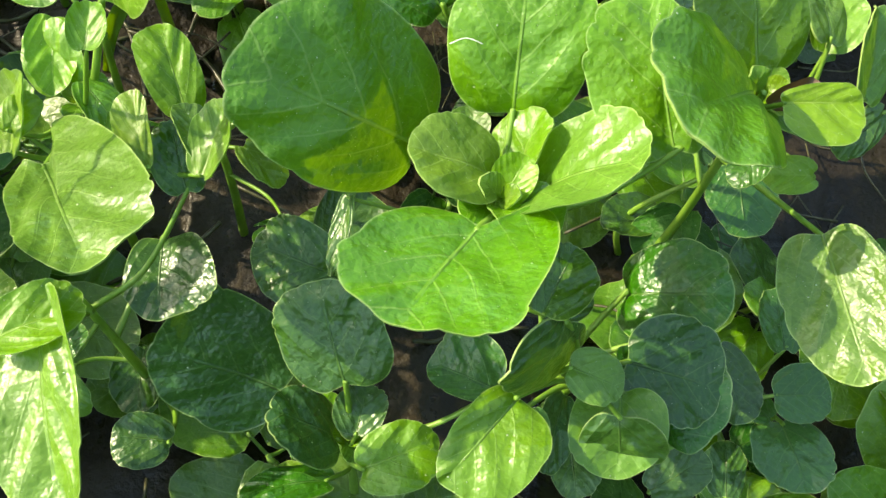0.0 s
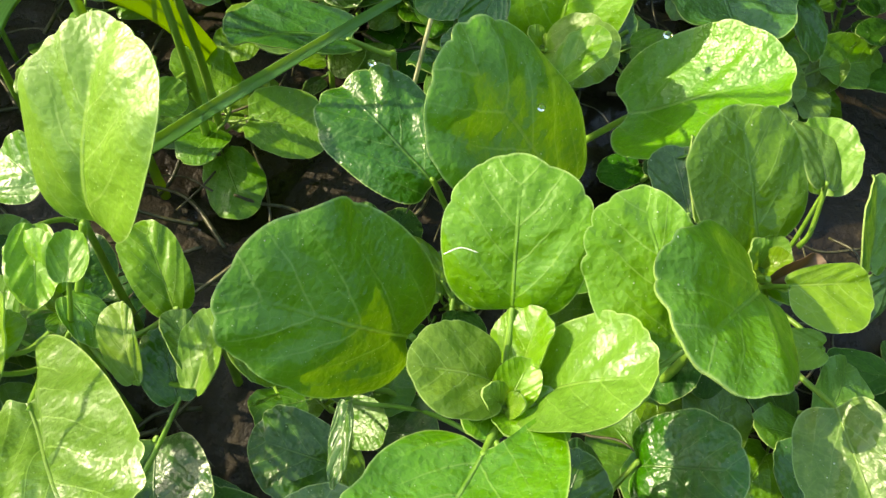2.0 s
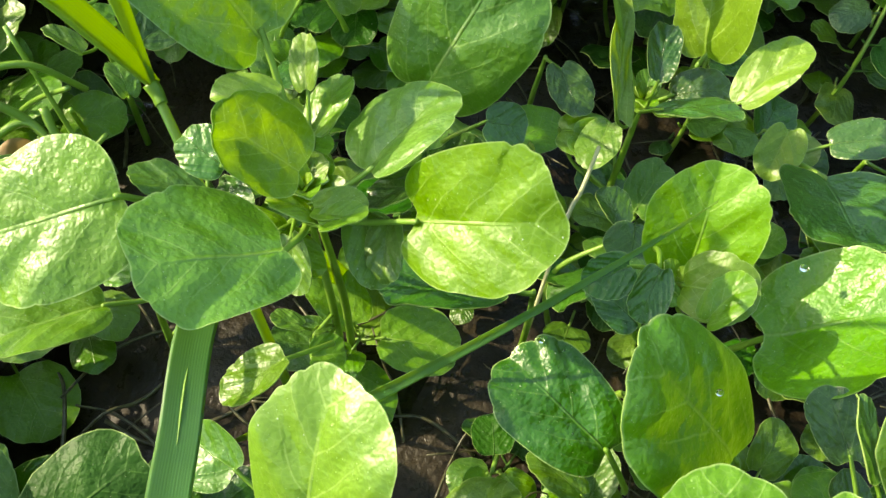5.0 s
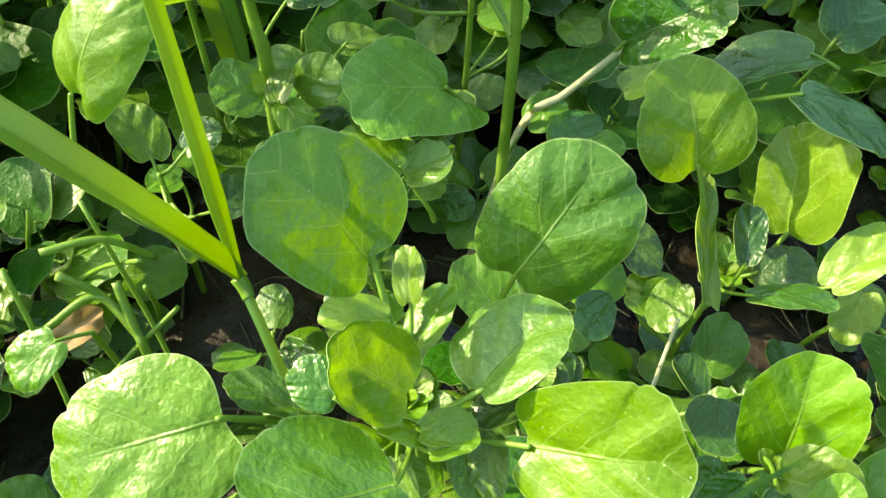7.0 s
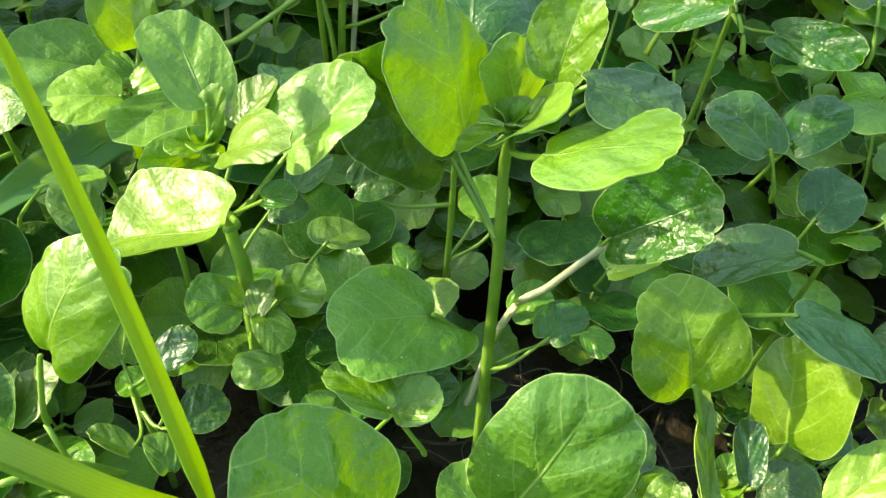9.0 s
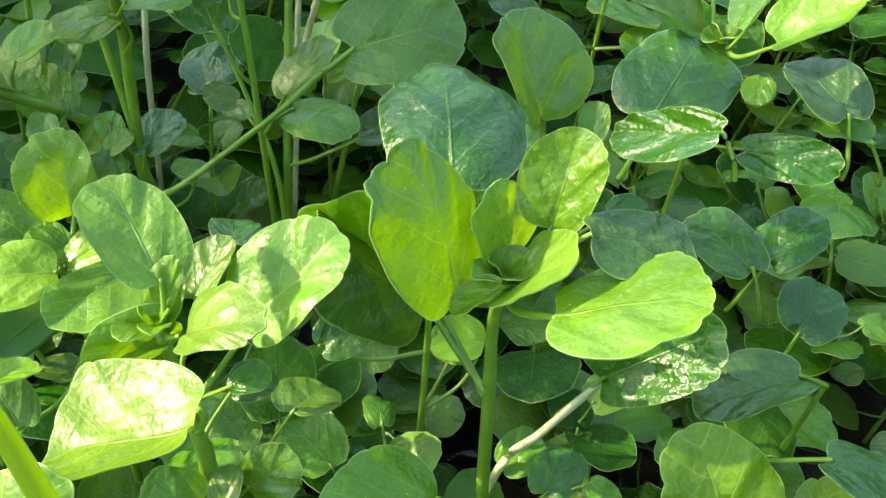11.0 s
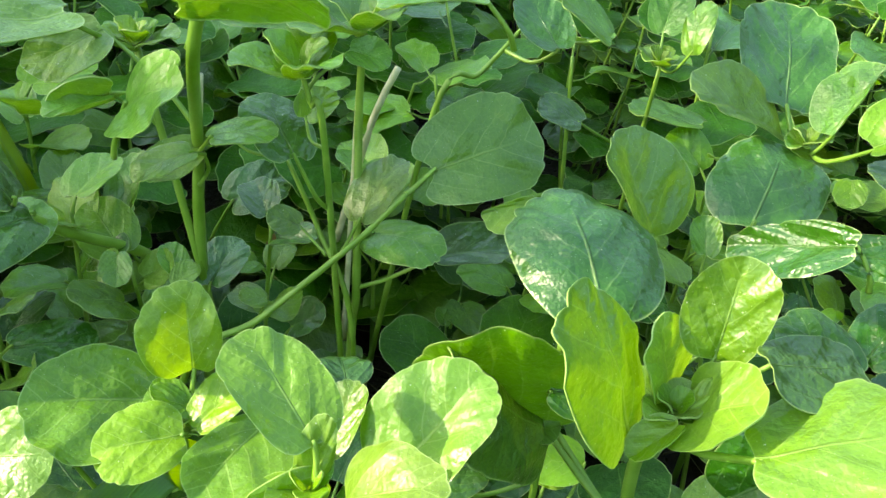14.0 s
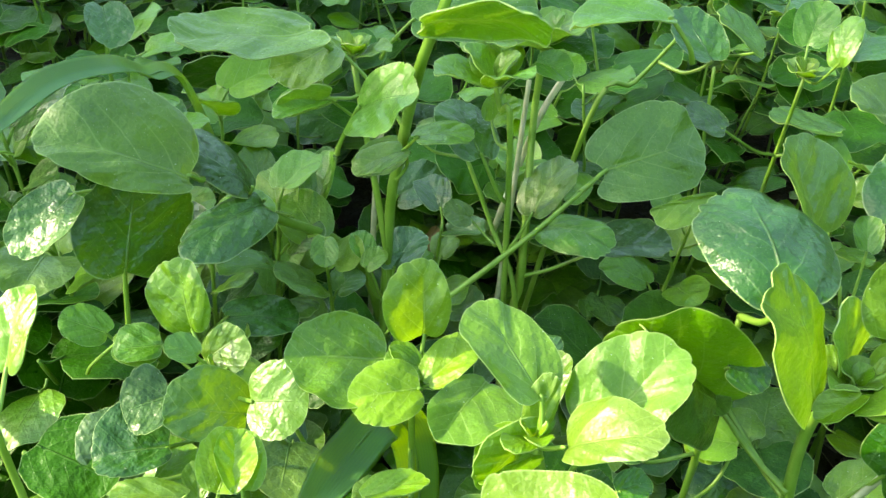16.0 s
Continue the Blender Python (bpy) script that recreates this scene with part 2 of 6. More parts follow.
def leaf_shape(length, width, rise=0.0, droop=0.0, notch=0.07, wave=0.03, seed=0, around=96, rings=7, curl=0.0, ears=None, split=0.5, belts=None):
    """Rounded, shallowly scalloped leaf blade: base at the origin, midrib along +y, upper side +z. rise: height of the side margins over the midrib; curl: how far the margin rolls down; ears: how far the lobes reach behind the base, left and right."""
    rng = random.Random(seed)
    ph = [rng.uniform(0, 6.28) for _ in range(6)]
    m1 = rng.choice((2, 3, 3, 4))
    if ears is None:
        e = 0.9 * notch - 0.05
        ears = (e + rng.uniform(-0.03, 0.05), e + rng.uniform(-0.03, 0.05))
    if belts is None:
        b = 0.5 + rng.uniform(-0.05, 0.06)
        belts = (b + rng.uniform(-0.05, 0.05), b + rng.uniform(-0.05, 0.05))
        split = 0.5 + rng.uniform(-0.045, 0.045)
    ox, oy = leaf_outline(ears, split, belts, seed, around)
    th = np.linspace(0, 2 * np.pi, around, endpoint=False)
    near = np.minimum(th, 2 * np.pi - th)
    far = np.clip((near - 0.7) / 0.5, 0, 1)
    rad = 1 + far * (0.014 * np.sin(2 * th + ph[0]) + 0.014 * np.sin(3 * th + ph[1]) + 0.011 * np.sin(5 * th + ph[2]))
    # shallow scallops of uneven width, each ended by a small nick
    k_teeth = rng.choice((9, 10, 11, 12))
    run = th * k_teeth / 2 + 0.8 * np.sin(2 * th + ph[3]) + 0.6 * np.sin(3 * th + ph[4])
    bite = rng.uniform(0.6, 1.25)
    rad *= 1 + far * bite * (0.044 * (1 + 0.6 * np.sin(1.7 * th + ph[2])) * np.abs(np.sin(run)) ** 0.55 - 0.034)
    for _ in range(rng.choice((0, 1, 1, 2))):
        at, deep, wide = rng.uniform(1.3, 5.0), rng.uniform(0.015, 0.045), rng.uniform(0.06, 0.16)
        rad *= 1 - deep * np.exp(-(((th - at) / wide) ** 2))
    cy = 0.46 * length
    X = ox * rad * width
    Y = cy + (oy * length - cy) * rad
    X[0], Y[0] = 0.0, 0.0
    rhos = np.array([(k / rings) ** 0.8 for k in range(1, rings + 1)])
    px = np.concatenate([[0.0], (rhos[:, None] * X[None]).ravel()])
    py = np.concatenate([[cy], (cy + rhos[:, None] * (Y[None] - cy)).ravel()])
    pr = np.concatenate([[0.0], np.repeat(rhos, around)])
    pt = np.concatenate([[0.0], np.tile(th, rings)])
    xn = px / (width * np.where(px < 0, split, 1 - split))
    yn = py / length
    ax = np.abs(xn)
    pz = rise * (0.7 * ax + 0.3 * xn**2) - droop * length * yn**2
    pz += wave * length * pr**3 * (np.sin(m1 * pt + ph[0]) + 0.6 * np.sin((m1 + 2) * pt + ph[1]) + 0.18 * np.sin((m1 + 5) * pt + ph[2]))
    pz += 0.014 * length * np.sin(9.0 * yn + ph[2]) * np.sin(4.1 * xn + ph[3])
    # the skin swells between the side veins and sinks along the midrib
    pz += 0.013 * length * np.sin(15.0 * (yn - 0.5 * ax) + ph[4]) * np.clip(ax * 3, 0, 1) * np.clip(1.6 - 1.3 * ax, 0, 1)
    pz -= 0.013 * length * np.exp(-((xn / 0.10) ** 2)) * np.clip(1.1 - yn, 0, 1)
    pz += rng.uniform(-0.07, 0.05) * length * pr**2 * (1 - 0.6 * np.exp(-(((pt % (2 * np.pi)) / 0.7) ** 2)))
    curl += rng.uniform(-0.03, 0.05)
    pz -= curl * length * np.clip((pr - 0.6) / 0.4, 0, 1) ** 2
    # the blade arches along its length or cups up at the tip
    pz += rng.uniform(-0.10, 0.05) * length * (yn - 0.45) ** 2 * 2.0
    n_top = len(px)
    rim = slice(n_top - around, n_top)
    thick = 0.00045
    vx = np.concatenate([px, px[rim], px[rim] * 0.988])
    vy = np.concatenate([py, py[rim], cy + (py[rim] - cy) * 0.988])
    vz = np.concatenate([pz, pz[rim], pz[rim] - thick])
    edge = np.concatenate([pr, np.ones(2 * around)])
    uvs = np.stack([0.5 + 0.5 * vx / (width * np.where(vx < 0, split, 1 - split)), vy / length], 1)
    verts = np.stack([vx, vy, vz], 1).tolist()
    nxt = [(k + 1) % around for k in range(around)]
    faces = [(1 + nxt[k], 1 + k, 0) for k in range(around)]
    for r in range(rings - 1):
        i, j = 1 + r * around, 1 + (r + 1) * around
        faces += [(i + nxt[k], j + nxt[k], j + k, i + k) for k in range(around)]
    i, j = n_top, n_top + around
    faces += [(i + nxt[k], j + nxt[k], j + k, i + k) for k in range(around)]
    return verts, faces, uvs, edge


def tube(points, r0, r1, sides=7, knots=8):
    """A tapered round stem through the given points."""
    pts = [Vector(p) for p in points]
    path = []
    ext = [pts[0] * 2 - pts[1]] + pts + [pts[-1] * 2 - pts[-2]]
    for i in range(1, len(ext) - 2):
        p0, p1, p2, p3 = ext[i - 1:i + 3]
        for k in range(knots):
            t = k / knots
            path.append(0.5 * ((2 * p1) + (p2 - p0) * t + (2 * p0 - 5 * p1 + 4 * p2 - p3) * t * t + (3 * p1 - p0 - 3 * p2 + p3) * t**3))
    path.append(pts[-1])
    verts, faces, uvs = [], [], []
    up = Vector((0.31, 0.17, 0.9))
    for i, p in enumerate(path):
        d = (path[min(i + 1, len(path) - 1)] - path[max(i - 1, 0)]).normalized()
        a = d.cross(up if abs(d.dot(up.normalized())) < 0.95 else Vector((1, 0, 0))).normalized()
        b = d.cross(a)
        f = i / (len(path) - 1)
        r = r0 + (r1 - r0) * f
        for s in range(sides):
            ang = 2 * math.pi * s / sides
            rr = r * (1 + 0.07 * math.sin(3 * ang + 5 * f))
            verts.append(p + (a * math.cos(ang) + b * math.sin(ang)) * rr)
            uvs.append((s / sides, f))
    for i in range(len(path) - 1):
        for s in range(sides):
            faces.append((i * sides + s, i * sides + (s + 1) % sides, (i + 1) * sides + (s + 1) % sides, (i + 1) * sides + s))
    faces.append(tuple(range(sides))[::-1])
    faces.append(tuple((len(path) - 1) * sides + s for s in range(sides)))
    return [tuple(v) for v in verts], faces, uvs


def frame_of(base, tip, normal):
    b, t, n = Vector(base), Vector(tip), Vector(normal)
    y = (t - b).normalized()
    x = y.cross(n).normalized()
    z = x.cross(y)
    m = Matrix((x, y, z)).transposed().to_4x4()
    m.translation = b
    return m


SEED = [100]


class Plant:
    """A cress plant: an Empty at its foot with a stem and leaves; leaves stand on stalks that spring from the stem."""

    def __init__(self, label, path, r0=0.0017, r1=0.0012, name="watercress_plant"):
        self.root = tagged(new(name), label, "aquatic plant", "watercress plants")
        self.root.empty_display_size = 0.01
        self.foot = Vector(path[0])
        self.root.location = self.foot
        self.path = [Vector(p) for p in path]
        v, f, u = tube([p - self.foot for p in self.path], r0, r1 * 0.8, 9, 8)
        link_mesh("stem", v, f, STEM, self.root, u)
        self.n = 0

    def spring(self, base, drop):
        """The place on the stem from which the stalk of a leaf at base springs."""
        want = base - Vector((0, 0, drop))
        best, place = 9.0, self.path[-1]
        for a, b in zip(self.path, self.path[1:]):
            for k in range(9):
                p = a.lerp(b, k / 8)
                if (p - want).length < best:
                    best, place = (p - want).length, p
        return place

    def leaf(self, base, tip, normal, width, rise=0.0, tone="m", droop=0.05, wave=0.016, notch=0.10, stalk=True, label="", around=96, rings=8, curl=0.0, ears=None, split=0.5, belts=None):
        SEED[0] += 1
        base, tip = Vector(base), Vector(tip)
        length = (tip - base).length
        if rise > -0.0012:
            # young leaves stand half folded along the midrib
            rise = max(rise, {"y": 0.15, "m": 0.06, "d": 0.03}[tone] * width)
        m = frame_of(base, tip, normal)
        if droop:
            m = m @ pose(0, 0, 0, math.degrees(math.atan(droop)))
        v, f, u, e = leaf_shape(length, width, rise, droop, notch, wave, SEED[0], around, rings, curl, ears, split, belts)
        ob = link_mesh("leaf", v, f, LEAF[tone], self.root, u, e, label)
        ob.matrix_basis = Matrix.Translation(-self.foot) @ m
        if stalk:
            gap = (base - self.path[-1]).length
            a = self.spring(base, min(0.02, gap * 0.45))
            inv = m.inverted()
            y = (tip - base).normalized()
            if (base - a).length > 0.045:
                # the stalk is soon lost in the growth below
                a = base - y * 0.012 - Vector((0, 0, 0.018)) + Vector((0, 0.004, 0))
            bend = min((base - a).length, 0.022)
            mid = base.lerp(a, 0.5) - y * 0.15 * bend - Vector((0, 0, 0.12 * bend))
            r = 0.0005 + 0.015 * width
            pts = [a, mid, base, base + y * 0.03 * length]
            v, f, u = tube([inv @ p - Vector((0, 0, 0.0009)) for p in pts], r * 1.15, r * 0.55, 7, 6)
            st = link_mesh("leaf_stalk", v, f, STEM, ob, u)
        return ob


    def heart(self, place, size=0.007, count=8, tone="y"):
        """The close tuft of unfolding leaves at the top of a shoot."""
        r = random.Random(SEED[0] * 3 + 1)
        place = Vector(place)
        for k in range(count):
            a, f = k * 2.4 + r.uniform(-0.3, 0.3), (k + 1) / count
            out = Vector((math.cos(a), math.sin(a), 0))
            base = place + out * size * 0.18 * f - Vector((0, 0, size * 0.25 * f))
            s = size * (0.5 + 0.85 * f) * r.uniform(0.85, 1.2)
            tip = base + (out * (0.45 + 0.75 * f) + Vector((0, 0, 0.95 - 0.60 * f))).normalized() * s
            nrm = Vector((0, 0, 1)) * (0.45 + 0.75 * f) - out * (0.95 - 0.60 * f)
            self.leaf(base, tip, nrm, s * r.uniform(0.90, 1.10), s * 0.20, tone if f < 0.75 else "m", 0.08, 0.03, 0.07, stalk=False, around=32, rings=4)


def smooth_line(points, knots=12):
    pts = [Vector(p) for p in points]
    ext = [pts[0] * 2 - pts[1]] + pts + [pts[-1] * 2 - pts[-2]]
    path = []
    for i in range(1, len(ext) - 2):
        p0, p1, p2, p3 = ext[i - 1:i + 3]
        for k in range(knots):
            t = k / knots
            path.append(0.5 * ((2 * p1) + (p2 - p0) * t + (2 * p0 - 5 * p1 + 4 * p2 - p3) * t * t + (3 * p1 - p0 - 3 * p2 + p3) * t**3))
    return path + [pts[-1]]


def blade(label, points, width, normal, fold=0.3, tip_share=0.4, end=0.06, parent=None):
    """A grass blade: a ribbed ribbon along a smooth line, creased at its pale midrib, running to a point."""
    path = smooth_line(points)
    root = parent
    if root is None:
        root = tagged(new("grass_plant"), label, "grass", "grass plants")
        root.location = path[0]
        root.empty_display_size = 0.01
    verts, faces, uvs, keel = [], [], [], []
    across = 10
    n = Vector(normal)
    for i, p in enumerate(path):
        f = i / (len(path) - 1)
        d = (path[min(i + 1, len(path) - 1)] - path[max(i - 1, 0)]).normalized()
        x = d.cross(n).normalized()
        z = x.cross(d)
        w = width * min(1.0, max(end, ((1 - f) / tip_share) ** 0.8 if f > 1 - tip_share else 1.0)) * min(1.0, 0.55 + f * 3)
        keel.append(p - root.location - z * 0.0003)
        for s in range(across + 1):
            c = s / across * 2 - 1
            verts.append(p - root.location + x * c * w / 2 + z * (abs(c) ** 1.3 * w / 2 * fold + 0.00004 * math.cos(c * 28)))
            uvs.append((s / across, f * 6))
        for s in range(across, -1, -1):
            c = s / across * 2 - 1
            verts.append(p - root.location + x * c * w / 2 * 0.985 + z * (abs(c) ** 1.3 * w / 2 * fold - 0.0003 * (1.3 - abs(c))))
            uvs.append((s / across, f * 6))
    row = 2 * (across + 1)
    for i in range(len(path) - 1):
        for s in range(row):
            faces.append((i * row + s, i * row + (s + 1) % row, (i + 1) * row + (s + 1) % row, (i + 1) * row + s))
    faces.append(tuple(range(row))[::-1])
    faces.append(tuple((len(path) - 1) * row + s for s in range(row)))
    ob = link_mesh("blade", [tuple(v) for v in verts], faces, GRASS, root, uvs, label=label if parent else "")
    v, f, u = tube(keel[::6] + [keel[-1]], width * (0.05 if fold > 0 else 0.02), width * 0.012, 6, 4)
    link_mesh("midrib", v, f, STEM, ob if parent else root, u)
    return root


# ---- ground and water ----
def ground_sheet():
    """One sheet of mud: fine and lumpy under the plants, rising on both sides of the stream to plain banks, added out
    of view to cut the low sky.
    """
    xs = np.concatenate([[-400, -60, -12, -3, -2.2, -1.7], np.linspace(-0.7, 0.7, 100), [0.95, 1.2, 1.7, 3, 12, 60, 400]])
    ys = np.concatenate([[-400, -60, -12, -3, -0.9], np.linspace(-0.4, 1.5, 130), [2.0, 4, 12, 60, 400]])
    verts = []
    for y in ys:
        for x in xs:
            lumps = 0.014 * noise.noise(Vector((x * 16, y * 16, 0))) + 0.007 * noise.noise(Vector((x * 55, y * 55, 3)))
            z = 0.003 + lumps if abs(x) < 0.75 and -0.45 < y < 1.55 else -0.012
            z = max(z, float(np.interp(x, (-12.0, -3.0, -2.2, -1.7, 0.95, 1.2, 1.7, 3.0), (1.0, 0.7, 0.4, -0.012, -0.012, 0.35, 0.7, 1.0))))
            verts.append((x, y, z))
    w = len(xs)
    faces = [(j * w + i, j * w + i + 1, (j + 1) * w + i + 1, (j + 1) * w + i) for j in range(len(ys) - 1) for i in range(w - 1)]
    return tagged(link_mesh("ground", verts, faces, MUD), "dark wet stream mud under the cress", "ground", "", "structure")


ground_sheet()

water_v = [(x, y, 0.0) for y in (-400, 400) for x in (-400, 400)]
tagged(link_mesh("water", water_v, [(0, 1, 3, 2)], WATER), "thin film of clear still stream water", "water", "", "structure")


# ---- the plants ----
fore_rosette = Plant("watercress plant with broad glossy rounded leaves in sun", [(0.0381, 0.0689, -0.0040), (0.0366, 0.0699, 0.0590), (0.0321, 0.0729, 0.1220)])
fore_rosette.leaf((0.0260, 0.0637, 0.1327), (0.0097, 0.0395, 0.1451), (-0.05, 0.48, 0.87), 0.0331, 0.0025, "m", ears=(0.40, 0.03), split=0.53, belts=(0.62, 0.66))
fore_rosette.leaf((0.0171, 0.0902, 0.1135), (-0.0195, 0.0912, 0.1378), (0.43, -0.60, 0.68), 0.0392, 0.0006, "m", ears=(0.04, 0.04), split=0.41, belts=(0.42, 0.57))
fore_rosette.leaf((0.0341, 0.0904, 0.1277), (0.0340, 0.1135, 0.1488), (-0.25, -0.65, 0.72), 0.0292, 0.0023, "m", ears=(0.02, 0.02), split=0.51, belts=(0.47, 0.54))
fore_rosette.leaf((0.0310, 0.0784, 0.1250), (0.0132, 0.0803, 0.1313), (0.34, 0.06, 0.94), 0.0195, 0.0019, "y", ears=(0.03, 0.03), split=0.53, belts=(0.59, 0.53))
fore_rosette.leaf((0.0356, 0.0798, 0.1229), (0.0394, 0.0905, 0.1317), (-0.82, -0.16, 0.55), 0.0146, -0.0000, "y", ears=(0.00, 0.00), split=0.61, belts=(0.35, 0.72))
fore_rosette.leaf((0.0379, 0.0773, 0.1213), (0.0540, 0.0725, 0.1478), (-0.76, 0.39, 0.53), 0.0248, 0.0040, "m", ears=(0.00, 0.03), split=0.47, belts=(0.60, 0.66))
fore_rosette.leaf((0.0641, 0.0796, 0.1365), (0.0560, 0.1081, 0.1491), (-0.07, -0.42, 0.91), 0.0235, 0.0010, "m", ears=(0.03, 0.03), split=0.62, belts=(0.57, 0.42))
fore_rosette.leaf((0.0027, 0.0784, 0.1106), (0.0000, 0.0618, 0.1070), (-0.62, -0.07, 0.78), 0.0052, 0.0005, "d")
side_rosette = Plant("bright watercress plant with a torn dead leaf", [(0.1016, 0.1026, -0.0040), (0.0991, 0.1026, 0.0583), (0.0916, 0.1026, 0.1206)])
side_rosette.leaf((0.0907, 0.1076, 0.1259), (0.0827, 0.1304, 0.1439), (0.22, -0.55, 0.80), 0.0301, 0.0042, "m", ears=(0.03, 0.03), split=0.57, belts=(0.72, 0.44))
side_rosette.leaf((0.0847, 0.0948, 0.1372), (0.0559, 0.0723, 0.1656), (0.60, 0.21, 0.77), 0.0315, 0.0038, "m", ears=(0.06, 0.06), split=0.48, belts=(0.58, 0.72))
side_rosette.leaf((0.1053, 0.0739, 0.1157), (0.1083, 0.0390, 0.1183), (-0.58, 0.01, 0.82), 0.0230, 0.0007, "m", ears=(0.03, 0.03), split=0.48, belts=(0.49, 0.38))
side_rosette.leaf((0.0817, 0.0813, 0.1371), (0.0761, 0.0741, 0.1346), (-0.47, 0.08, 0.88), 0.0080, 0.0007, "d")
side_rosette.leaf((0.0887, 0.0936, 0.1356), (0.1046, 0.0931, 0.1382), (-0.16, -0.05, 0.99), 0.0145, 0.0004, "y", ears=(0.03, 0.03), split=0.26, belts=(0.72, 0.52))
side_rosette.leaf((0.1113, 0.0993, 0.1301), (0.1125, 0.1170, 0.1400), (0.37, -0.47, 0.80), 0.0120, 0.0016, "m")
side_rosette.leaf((0.1174, 0.0982, 0.1281), (0.1081, 0.0904, 0.1218), (0.01, -0.63, 0.77), 0.0090, 0.0012, "d")
side_rosette.leaf((0.1021, 0.0853, 0.1214), (0.0923, 0.0864, 0.1180), (-0.34, -0.21, 0.92), 0.0089, 0.0004, "y")
side_rosette.leaf((0.0848, 0.1184, 0.1150), (0.0841, 0.1380, 0.1209), (0.44, -0.24, 0.86), 0.0088, 0.0004, "m")
side_rosette.leaf((0.1235, 0.1325, 0.1083), (0.1226, 0.1520, 0.1092), (0.32, -0.03, 0.95), 0.0154, 0.0014, "m")
side_rosette.leaf((0.0904, 0.1283, 0.0977), (0.0870, 0.1481, 0.1014), (-0.01, -0.19, 0.98), 0.0165, 0.0015, "d")
edge_plant = Plant("watercress plant with smooth pale leaves at the edge", [(-0.0616, 0.1018, -0.0040), (-0.0606, 0.1018, 0.0481), (-0.0576, 0.1018, 0.1003)])
edge_plant.leaf((-0.0558, 0.0766, 0.1210), (-0.0380, 0.0477, 0.1443), (-0.30, 0.48, 0.82), 0.0232, 0.0035, "m", ears=(0.50, 0.06), split=0.64, belts=(0.71, 0.57))
edge_plant.leaf((-0.0589, 0.1041, 0.1046), (-0.0680, 0.1162, 0.1086), (-0.21, -0.45, 0.87), 0.0146, 0.0018, "y", ears=(0.01, 0.01), split=0.49, belts=(0.30, 0.72))
edge_plant.leaf((-0.0489, 0.1083, 0.1281), (-0.0424, 0.1332, 0.1593), (-0.57, -0.58, 0.58), 0.0335, 0.0027, "y", ears=(0.00, 0.00), split=0.43, belts=(0.53, 0.72))
edge_plant.leaf((-0.0494, 0.0972, 0.1290), (-0.0491, 0.1064, 0.1318), (-0.06, -0.28, 0.96), 0.0079, -0.0004, "y")
edge_plant.leaf((-0.0548, 0.1019, 0.1108), (-0.0459, 0.0920, 0.1080), (0.37, 0.08, 0.93), 0.0097, -0.0004, "m")
edge_plant.leaf((-0.0400, 0.0836, 0.1083), (-0.0444, 0.0997, 0.1135), (-0.18, -0.35, 0.92), 0.0078, 0.0009, "y", ears=(0.00, 0.00), split=0.66, belts=(0.62, 0.57))
edge_plant.leaf((-0.0680, 0.0898, 0.1095), (-0.0649, 0.0988, 0.1104), (0.03, -0.11, 0.99), 0.0081, 0.0005, "y")
edge_plant.leaf((-0.0281, 0.0824, 0.1090), (-0.0242, 0.0967, 0.1153), (-0.57, -0.20, 0.80), 0.0111, 0.0016, "y")
edge_plant.leaf((-0.0281, 0.0870, 0.1083), (-0.0342, 0.0987, 0.1106), (0.48, 0.08, 0.87), 0.0094, 0.0004, "m")
edge_plant.leaf((-0.0683, 0.0869, 0.1050), (-0.0678, 0.1025, 0.1122), (-0.48, -0.35, 0.80), 0.0120, 0.0006, "y")
edge_plant.leaf((-0.0351, 0.1026, 0.0999), (-0.0426, 0.1214, 0.1074), (0.17, -0.31, 0.94), 0.0134, 0.0016, "y", ears=(0.03, 0.03), split=0.54, belts=(0.72, 0.32))
edge_plant.leaf((-0.0215, 0.0939, 0.1014), (-0.0124, 0.0864, 0.0980), (0.40, 0.07, 0.92), 0.0093, 0.0010, "y")
edge_plant.leaf((-0.0764, 0.1043, 0.0857), (-0.0816, 0.1166, 0.0867), (0.33, 0.07, 0.94), 0.0120, 0.0017, "y")
# low sprigs mostly take tone d, which puts their shade into the colour
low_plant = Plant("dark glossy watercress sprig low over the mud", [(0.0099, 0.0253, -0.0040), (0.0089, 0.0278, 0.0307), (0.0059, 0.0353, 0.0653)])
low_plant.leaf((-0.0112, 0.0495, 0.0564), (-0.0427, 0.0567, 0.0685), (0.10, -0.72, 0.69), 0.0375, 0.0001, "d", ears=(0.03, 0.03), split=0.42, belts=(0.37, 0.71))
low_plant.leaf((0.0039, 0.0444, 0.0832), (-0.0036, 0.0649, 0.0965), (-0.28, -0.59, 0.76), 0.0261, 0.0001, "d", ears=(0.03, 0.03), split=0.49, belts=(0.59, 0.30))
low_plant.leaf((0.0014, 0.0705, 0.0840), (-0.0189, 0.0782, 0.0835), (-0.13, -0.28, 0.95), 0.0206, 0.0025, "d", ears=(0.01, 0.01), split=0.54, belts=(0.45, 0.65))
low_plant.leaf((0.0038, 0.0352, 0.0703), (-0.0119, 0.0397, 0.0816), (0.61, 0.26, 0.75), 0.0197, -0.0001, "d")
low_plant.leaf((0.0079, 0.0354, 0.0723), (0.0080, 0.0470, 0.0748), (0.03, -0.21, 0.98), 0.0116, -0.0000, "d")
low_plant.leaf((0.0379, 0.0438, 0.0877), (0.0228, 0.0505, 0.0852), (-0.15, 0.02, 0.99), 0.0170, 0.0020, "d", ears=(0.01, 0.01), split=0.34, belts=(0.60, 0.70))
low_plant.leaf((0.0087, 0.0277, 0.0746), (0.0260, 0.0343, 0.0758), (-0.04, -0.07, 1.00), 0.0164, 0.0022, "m")
